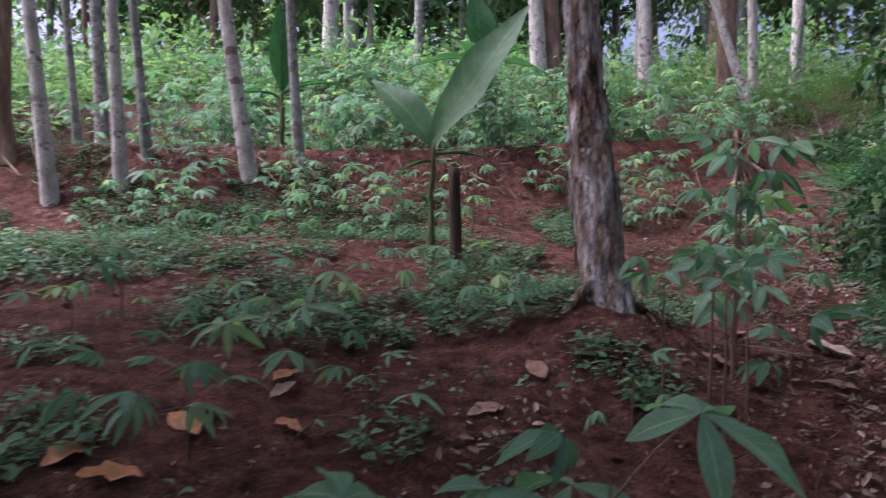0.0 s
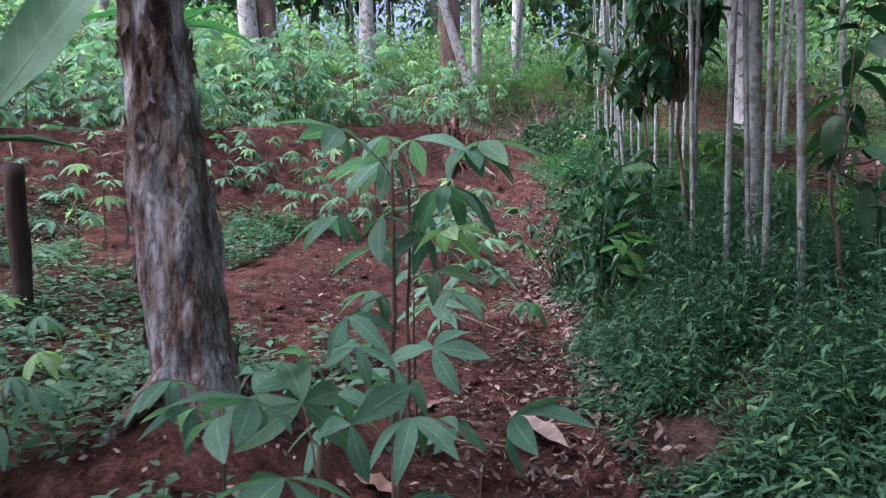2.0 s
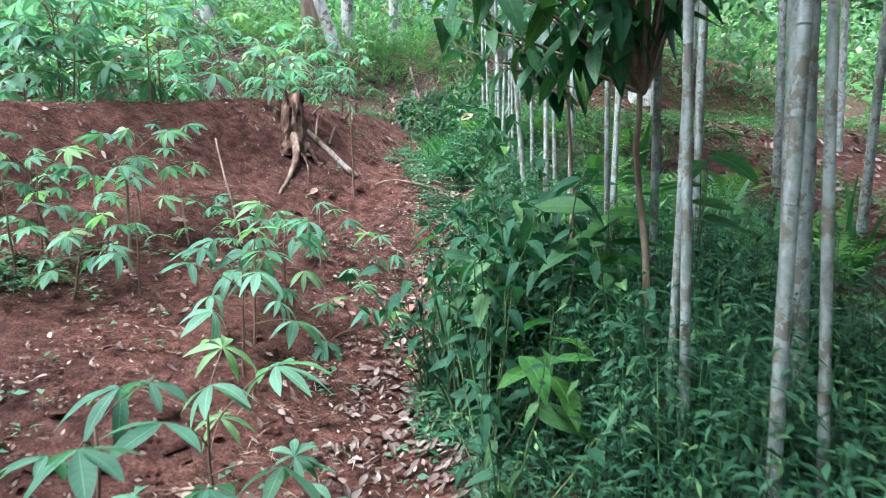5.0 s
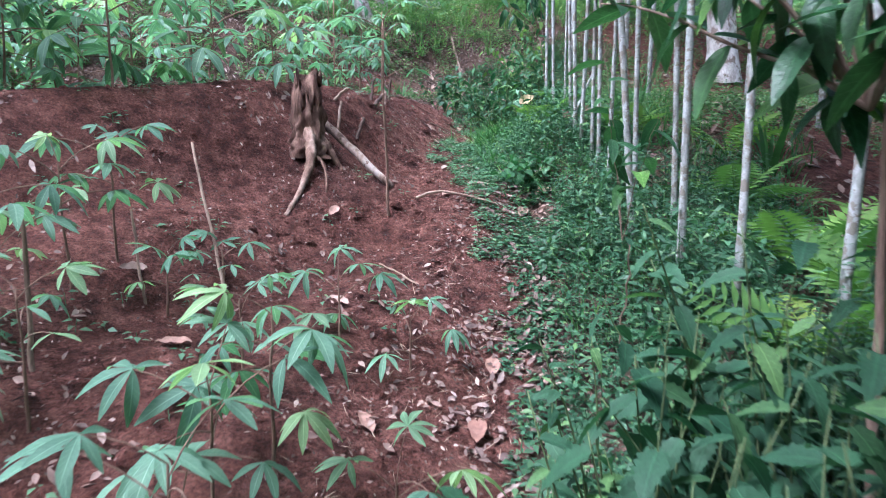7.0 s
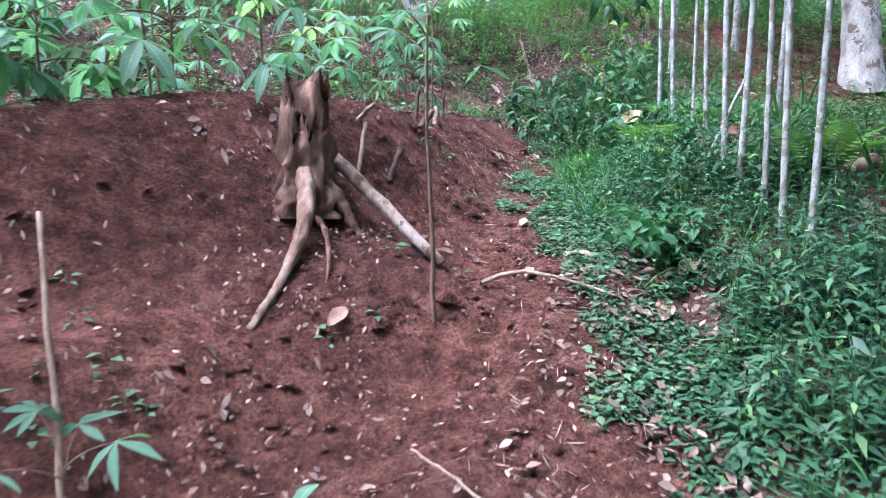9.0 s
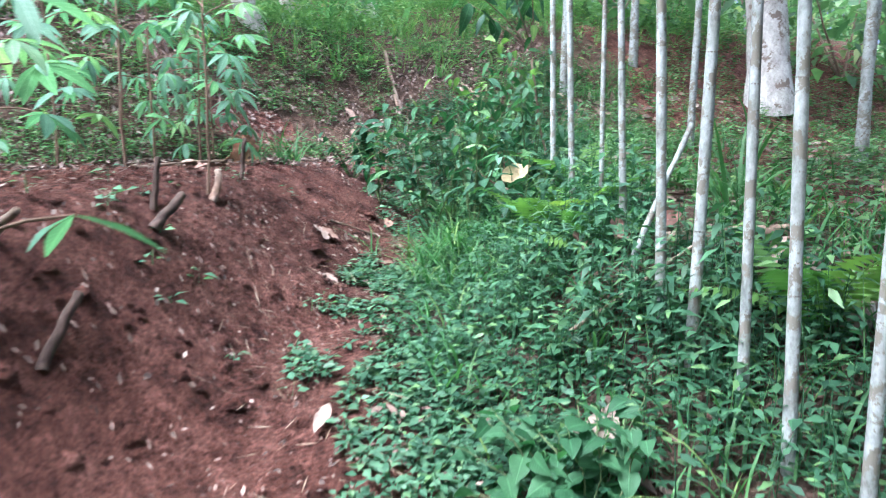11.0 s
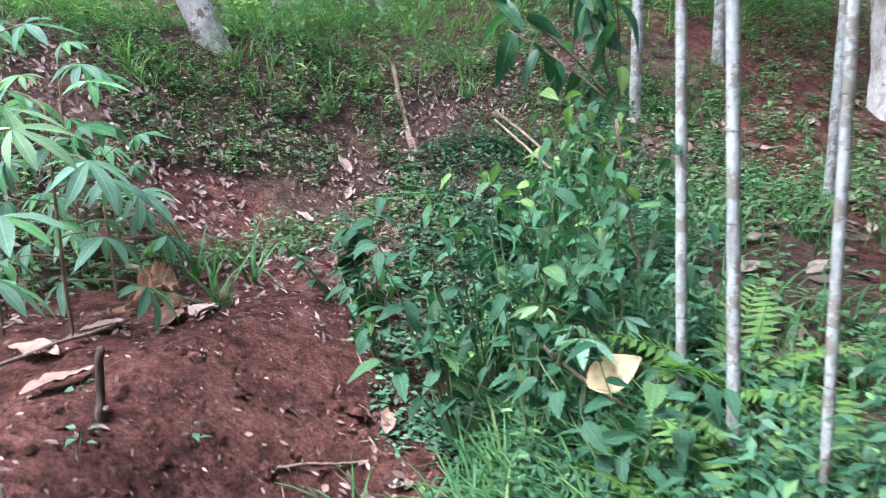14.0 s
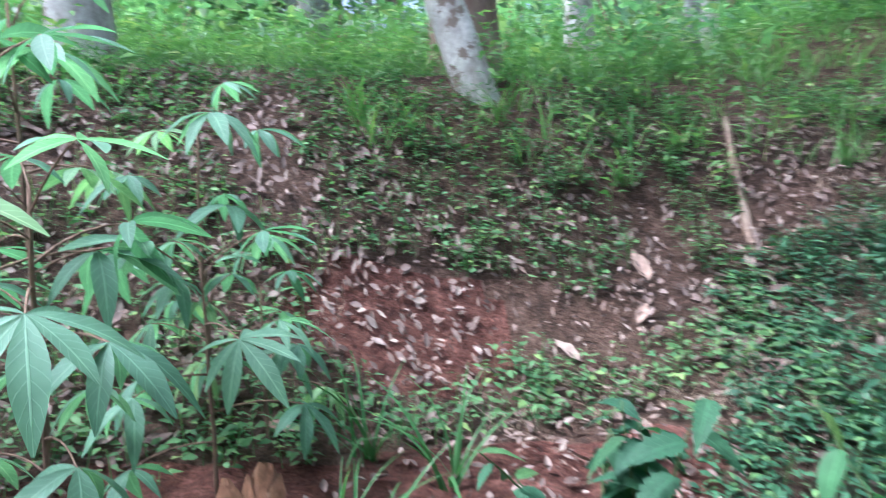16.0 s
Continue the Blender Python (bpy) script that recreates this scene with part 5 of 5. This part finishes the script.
# low lobed-leaf bush on the trail's edge
g1 = np.random.default_rng(333)
x, y = 5.82, 9.42
ends = [((x + g1.normal(0, 0.16), y + g1.normal(0, 0.16), soil_z(x, y) + g1.uniform(0.12, 0.3)), 7) for _ in range(26)]
leafy("weed", (x, y, soil_z(x, y) - 0.02), ends, CLIMBER, (0.05, 0.085), "low bush of broad green leaves", "weed", 60, (-0.5, 0.3), r=0.004, stem=GSTEM, merged=True, wide=0.8)


# ---- ferns and long grass ----
def fern(x, y, n, ln, label, seed=0, mat=FERN):
    g = np.random.default_rng(seed)
    t = thing("fern", (x, y, soil_z(x, y) - 0.01), label, "fern")
    for k in range(n):
        P = []
        m = 16
        for i in range(m):
            u = (i + 1) / m
            w = 0.24 * math.sin(math.pi * min(u * 0.9 + 0.08, 1)) + 0.02
            for sd in (-1, 1):
                V, F = leaf_t(0.24, 2, 0.2, 0.2)
                R = turns(-sd * 1.15, 0.0, 0.0)[0]
                P.append(((V * w) @ R.T + np.array([0, u, 0.45 * u - 0.55 * u * u]), F))
        s = np.linspace(0, 1, 8)
        P.append(tube(np.stack([0 * s, s, 0.45 * s - 0.55 * s * s], -1), np.linspace(0.009, 0.003, 8), 4, cap=False))
        V, F = join(P)
        piece("frond", quads("frond", V * ln, F, mat), t, Matrix.LocRotScale(None, Euler((g.uniform(0.3, 0.85), g.normal(0, 0.2), 6.283 * k / n + g.normal(0, 0.3))), None))


for k, (x, y, n, ln) in enumerate(((6.94, 11.0, 6, 0.42), (7.1, 10.88, 6, 0.5), (7.4, 11.3, 6, 0.45), (6.85, 10.55, 5, 0.38))):
    fern(x, y, n, ln, "bright green fern among the weeds below slim trunks", 1 + k)
for k, (x, y, ln) in enumerate(((6.75, 9.45, 0.45), (4.7, 5.45, 0.55), (5.2, 5.9, 0.6), (5.0, 6.4, 0.6), (5.6, 6.6, 0.65), (5.5, 5.5, 0.6), (6.0, 7.2, 0.65), (6.1, 6.1, 0.65), (6.6, 8.2, 0.6), (7.0, 7.3, 0.65), (7.4, 9.0, 0.6), (5.8, 4.9, 0.6))):
    fern(x, y, 7, ln, "yellow-green fern on the open ground behind slim trunks", 10 + k)


def long_grass(x, y, n, ln, label, seed=0, w=0.035, droop=1.1):
    g = np.random.default_rng(seed)
    t = thing("grass_clump", (x, y, soil_z(x, y) - 0.01), label, "grass")
    for k in range(n):
        V, F = blade_t(w, 8, droop * g.uniform(0.5, 1.2))
        s = ln * g.uniform(0.6, 1.1)
        piece("blade", quads("blade", V * s, F, GRASS), t, Matrix.LocRotScale((g.normal(0, 0.02), g.normal(0, 0.02), 0), Euler((g.normal(0, 0.2), g.normal(0, 0.2), g.uniform(0, 6.28))), None))


for k, (x, y, n, ln) in enumerate(((6.22, 13.5, 16, 0.5), (6.45, 13.3, 12, 0.45), (6.75, 10.6, 10, 0.45), (6.55, 10.9, 9, 0.4), (7.3, 10.2, 12, 0.6), (7.1, 9.7, 10, 0.55), (6.35, 11.75, 8, 0.35), (6.2, 12.85, 14, 0.4), (7.9, 10.6, 12, 0.7), (6.9, 9.2, 10, 0.5))):
    long_grass(x, y, n, ln, "clump of long arching grass blades", 40 + k)

# strap-leaved plants on the open ground behind the slim trunks
for k, (x, y) in enumerate(((5.2, 4.7), (5.6, 6.2), (6.1, 5.6), (7.4, 8.6), (5.0, 5.3))):
    long_grass(x, y, 9, 0.8, "upright plant with strap-like green leaves", 70 + k, 0.1, 0.6)


# ---- fallen leaves, sticks and scraps ----
def big_leaf(x, y, ln, w, yaw, label, mat=BIGDRY, roll=0.0, seed=0, lift=0.02, curl=-0.06, tag="dead_leaf"):
    g = np.random.default_rng(seed)
    V, F = leaf_t(w, 10, curl, 0.45, 0.8, 0.1)
    V = V * ln
    V[:, 2] += g.normal(0, 0.004, len(V))
    e = 0.08
    sx, sy = float(ground(x + e, y) - ground(x - e, y)) / (2 * e), float(ground(x, y + e) - ground(x, y - e)) / (2 * e)
    R = Vector((-sx, -sy, 1)).to_track_quat("Z", "Y").to_matrix().to_4x4()
    m = Matrix.Translation((x, y, soil_z(x, y) + lift)) @ R @ pose(0, 0, 0, 0, roll, yaw)
    return whole(tag, quads(tag, V, F, mat), None, label, "dead leaf", "large fallen leaves", m=m)


for k, (x, y, ln, w, yaw, lab) in enumerate((
        (2.19, 4.07, 0.52, 0.28, 180, "large pinkish-brown dry leaf on the trail"), (0.46, 3.06, 0.17, 0.7, 40, "pale curled dry leaf on red soil"), (0.62, 3.2, 0.2, 0.4, -80, "long tan dry leaf on red soil"), (0.25, 2.86, 0.2, 0.6, 120, "pinkish dry leaf on red soil"),
        (-0.73, 2.8, 0.2, 0.4, -40, "reddish-brown dry leaf on red soil"), (2.05, 3.3, 0.22, 0.5, 60, "brown dry leaf on the trail"), (1.5, 3.5, 0.18, 0.6, 10, "orange-brown dry leaf under the cassava"), (1.9, 4.3, 0.2, 0.45, 100, "tan dry leaf on the trail"), (2.5, 5.6, 0.18, 0.5, 20, "tan dry leaf on red soil"),
        (2.3, 4.9, 0.22, 0.4, -60, "brown dry leaf beside the trail"), (3.1, 8.1, 0.17, 0.5, 70, "tan dry leaf at the foot of the bank"), (3.9, 8.3, 0.15, 0.5, 30, "brown dry leaf on the mound"), (4.35, 7.6, 0.18, 0.5, -30, "brown dry leaf on the trail"), (4.1, 7.3, 0.2, 0.5, 150, "brown dry leaf on the trail"),
        (6.41, 11.63, 0.14, 0.62, 80, "pinkish-brown dry leaf on the trail"), (6.60, 12.09, 0.16, 0.45, -60, "pale yellow dry leaf on red soil"), (6.13, 11.74, 0.15, 0.6, 30, "grey-tan dry leaf on red soil"), (6.0, 11.77, 0.14, 0.6, 170, "pale dry leaf on red soil"), (5.85, 12.75, 0.2, 0.5, 100, "pale brown dry leaf by the stump"),
        (5.95, 12.65, 0.22, 0.5, -30, "whitish dry leaf by the stump"), (6.15, 12.8, 0.2, 0.6, 60, "pale dry leaf by the stump"), (5.6, 12.5, 0.26, 0.5, 40, "brown dry leaf by the stump"), (5.5, 12.2, 0.24, 0.4, -70, "brown dry leaf on the mound"), (6.02, 9.62, 0.24, 0.5, 20, "brown dry leaf at the trail's edge"), (5.5, 9.55, 0.2, 0.4, 70, "tan dry leaf at the trail's edge"),
        (5.75, 9.3, 0.22, 0.45, -40, "brown dry leaf at the trail's edge"), (5.55, 9.15, 0.2, 0.5, 140, "brown dry leaf at the trail's edge"), (5.45, 10.2, 0.18, 0.3, 160, "thin tan dry leaf on the trail"), (5.9, 11.2, 0.12, 0.6, 10, "orange-brown dry leaf in the grass"), (5.15, 9.6, 0.14, 0.4, 180, "tan dry leaf beside the twig"), (7.0, 14.0, 0.16, 0.4, 20, "brown dry leaf on the bank"), (7.3, 14.2, 0.15, 0.4, -30, "grey-brown dry leaf on the bank"), (6.0, 13.6, 0.14, 0.5, 60, "pale dry leaf on the bank"), (6.37, 11.16, 0.12, 0.5, 20, "yellowish dry leaf in the short grass"), (3.65, 7.33, 0.16, 0.45, -20, "brown dry leaf beside the trail"), (2.98, 8.70, 0.15, 0.5, 80, "brown dry leaf on the bank"), (4.21, 9.34, 0.14, 0.5, 130, "brown dry leaf below the stump"), (7.43, 14.43, 0.22, 0.4, 10, "tan dry leaf on the bank"))):
    big_leaf(x, y, ln * 0.9, w * 0.9, yaw, lab, seed=k)
# dry leaves in a warm lit patch; the glow is put into their orange
ORANGE = dry_mat("warm_lit_dry_leaf", [(0.0, (0.36, 0.14, 0.05)), (0.5, (0.45, 0.2, 0.085)), (1.0, (0.3, 0.12, 0.055))], "object")
for k, (x, y, ln, w, yaw) in enumerate(((-0.92, 2.45, 0.2, 0.6, 30), (-0.78, 2.98, 0.17, 0.5, -60), (-1.28, 2.35, 0.18, 0.6, 140), (-1.0, 2.15, 0.2, 0.5, 80), (-0.66, 2.6, 0.16, 0.4, -150))):
    big_leaf(x, y, ln, w, yaw, "curled dry leaf on red soil, warm light painted in orange", ORANGE, seed=200 + k)
YELLOW = dry_mat("yellowed_leaf", [(0.0, (0.4, 0.32, 0.17)), (1.0, (0.45, 0.36, 0.2))], "object")
V, F = leaf_t(0.62, 10, 0.12, 0.2, 0.75, 0.15)
right_, up_ = Vector((0.73, -0.68, 0.0)), Vector((0.25, 0.3, 0.92)).normalized()
along = (right_ * 0.85 + up_ * 0.5).normalized()
face = right_.cross(up_).normalized()
side_ = along.cross(face)
whole("dead_leaf", quads("dead_leaf", V * 0.18, F, YELLOW), None, "pale yellow leaf caught upright in the weeds", "dead leaf", "large fallen leaves",
      m=Matrix.Translation((7.0, 11.46, 2.5)) @ Matrix((side_, along, face)).transposed().to_4x4())
REDDISH = dry_mat("reddish_sheath", [(0.0, (0.2, 0.095, 0.075)), (1.0, (0.27, 0.14, 0.11))], "object")
big_leaf(6.72, 10.3, 0.13, 0.8, 30, "reddish-brown fallen palm sheath", REDDISH, 60, 91, 0.14)
big_leaf(6.85, 10.2, 0.11, 0.6, -30, "reddish-brown fallen palm sheath", REDDISH, 50, 92, 0.14)
big_leaf(7.0, 10.8, 0.12, 0.6, 100, "reddish-brown fallen palm sheath", REDDISH, 50, 93, 0.15)
big_leaf(6.66, 10.42, 0.15, 0.7, 60, "reddish-brown fallen palm sheath", REDDISH, 55, 94, 0.12)


def small_stump(x, y, h, r, label, seed=0):
    u = np.linspace(0, 1, 24)
    V, F = tube(np.stack([0.03 * u, -0.02 * u, -0.06 + (h + 0.06) * u], -1), r * (1.5 - 0.8 * u + 0.5 * np.exp(-u * 7)), 32, 0.55, seed, 19)
    g = np.random.default_rng(seed)
    top = V[:, 2] > h * 0.8
    V[top, 2] += g.normal(0, 0.012, top.sum()) + 0.04 * np.sin(np.arctan2(V[top, 1], V[top, 0]) * 2)
    whole("tree_stump", quads("tree_stump", V, F, ROTTEN), (x, y, soil_z(x, y)), label, "tree stump")


small_stump(5.96, 12.96, 0.15, 0.085, "small crumbling orange-brown rotten stump", 3)
for k, (a, b, r, mat, lab) in enumerate((
        ((5.07, 10.84, 0.0), (5.2, 10.95, 0.14), 0.02, DARKWOOD, "short dark broken stub in the soil"), ((4.6, 10.55, -0.02), (4.68, 10.45, 0.22), 0.014, TWIG, "pale stake stuck in the soil"), ((4.7, 10.3, 0.0), (4.82, 10.42, 0.12), 0.018, DARKWOOD, "short weathered branch piece"),
        ((5.42, 11.48, 0.0), (5.48, 11.6, 0.1), 0.02, DEADWOOD, "short whitish stub in the soil"), ((5.1, 11.0, -0.02), (5.12, 11.02, 0.2), 0.014, DARKWOOD, "short dark stake in the soil"), ((6.7, 9.35, 0.02), (7.3, 9.55, 0.05), 0.05, DEADWOOD, "fallen log beside the slim trunks"),
        ((6.3, 10.1, 0.06), (6.85, 9.95, 0.14), 0.008, TWIG, "long thin twig lying in the herbs"), ((6.15, 11.9, 0.015), (6.5, 12.0, 0.02), 0.006, TWIG, "thin twig on the trail"), ((5.7, 12.0, -0.02), (5.72, 12.02, 0.2), 0.014, DARKWOOD, "short dark stake in the soil"), ((5.2, 12.3, 0.03), (5.85, 12.75, 0.03), 0.009, TWIG, "thin branch lying on the soil"),
        ((7.05, 11.89, 0.45), (7.15, 11.4, 0.1), 0.007, DEADWOOD, "pale dead branch among the weeds"), ((6.72, 10.2, 0.05), (6.95, 10.12, 0.5), 0.014, ARECA, "broken pale stick leaning by the row"), ((6.95, 10.25, 0.02), (7.3, 9.9, 0.08), 0.034, BROWN, "fallen weathered palm log"), ((8.7, 13.8, 0.1), (8.5, 14.3, 0.25), 0.012, TWIG, "pale cane lying on the slope"), ((8.8, 13.85, 0.1), (8.58, 14.35, 0.28), 0.012, TWIG, "pale cane lying on the slope"),
        ((4.35, 8.4, 0.02), (4.2, 8.62, 0.1), 0.006, TWIG, "thin twig on the mound"), ((5.0, 5.2, 0.06), (6.3, 5.0, 0.1), 0.03, ARECA, "fallen pale trunk on the open ground"), ((2.95, 8.5, -0.02), (2.92, 8.65, 0.35), 0.008, TWIG, "dry bent stalk on the bank"), ((2.5, 7.9, -0.02), (2.5, 7.95, 0.55), 0.011, TWIG, "thin pale stake in the field"), ((1.6, 3.95, 0.01), (2.05, 3.75, 0.03), 0.007, TWIG, "thin twig beside the trail"),
        ((2.15, 4.0, 0.02), (2.4, 3.9, 0.03), 0.006, TWIG, "thin twig on the trail"), ((2.5, 5.7, 0.02), (2.75, 5.35, 0.03), 0.008, TWIG, "thin twig on the trail"), ((4.15, 10.1, 0.0), (4.25, 10.35, 0.25), 0.012, DARKWOOD, "short dark stake behind the stump"), ((4.5, 10.2, 0.0), (4.6, 10.35, 0.18), 0.014, DEADWOOD, "short weathered stake on the mound"))):
    pa, pb = (a[0], a[1], soil_z(a[0], a[1]) + a[2]), (b[0], b[1], soil_z(b[0], b[1]) + b[2])
    stick("stick" if r < 0.025 else "log", pa, pb, r, r * 0.75, mat, lab, k, 0.004)
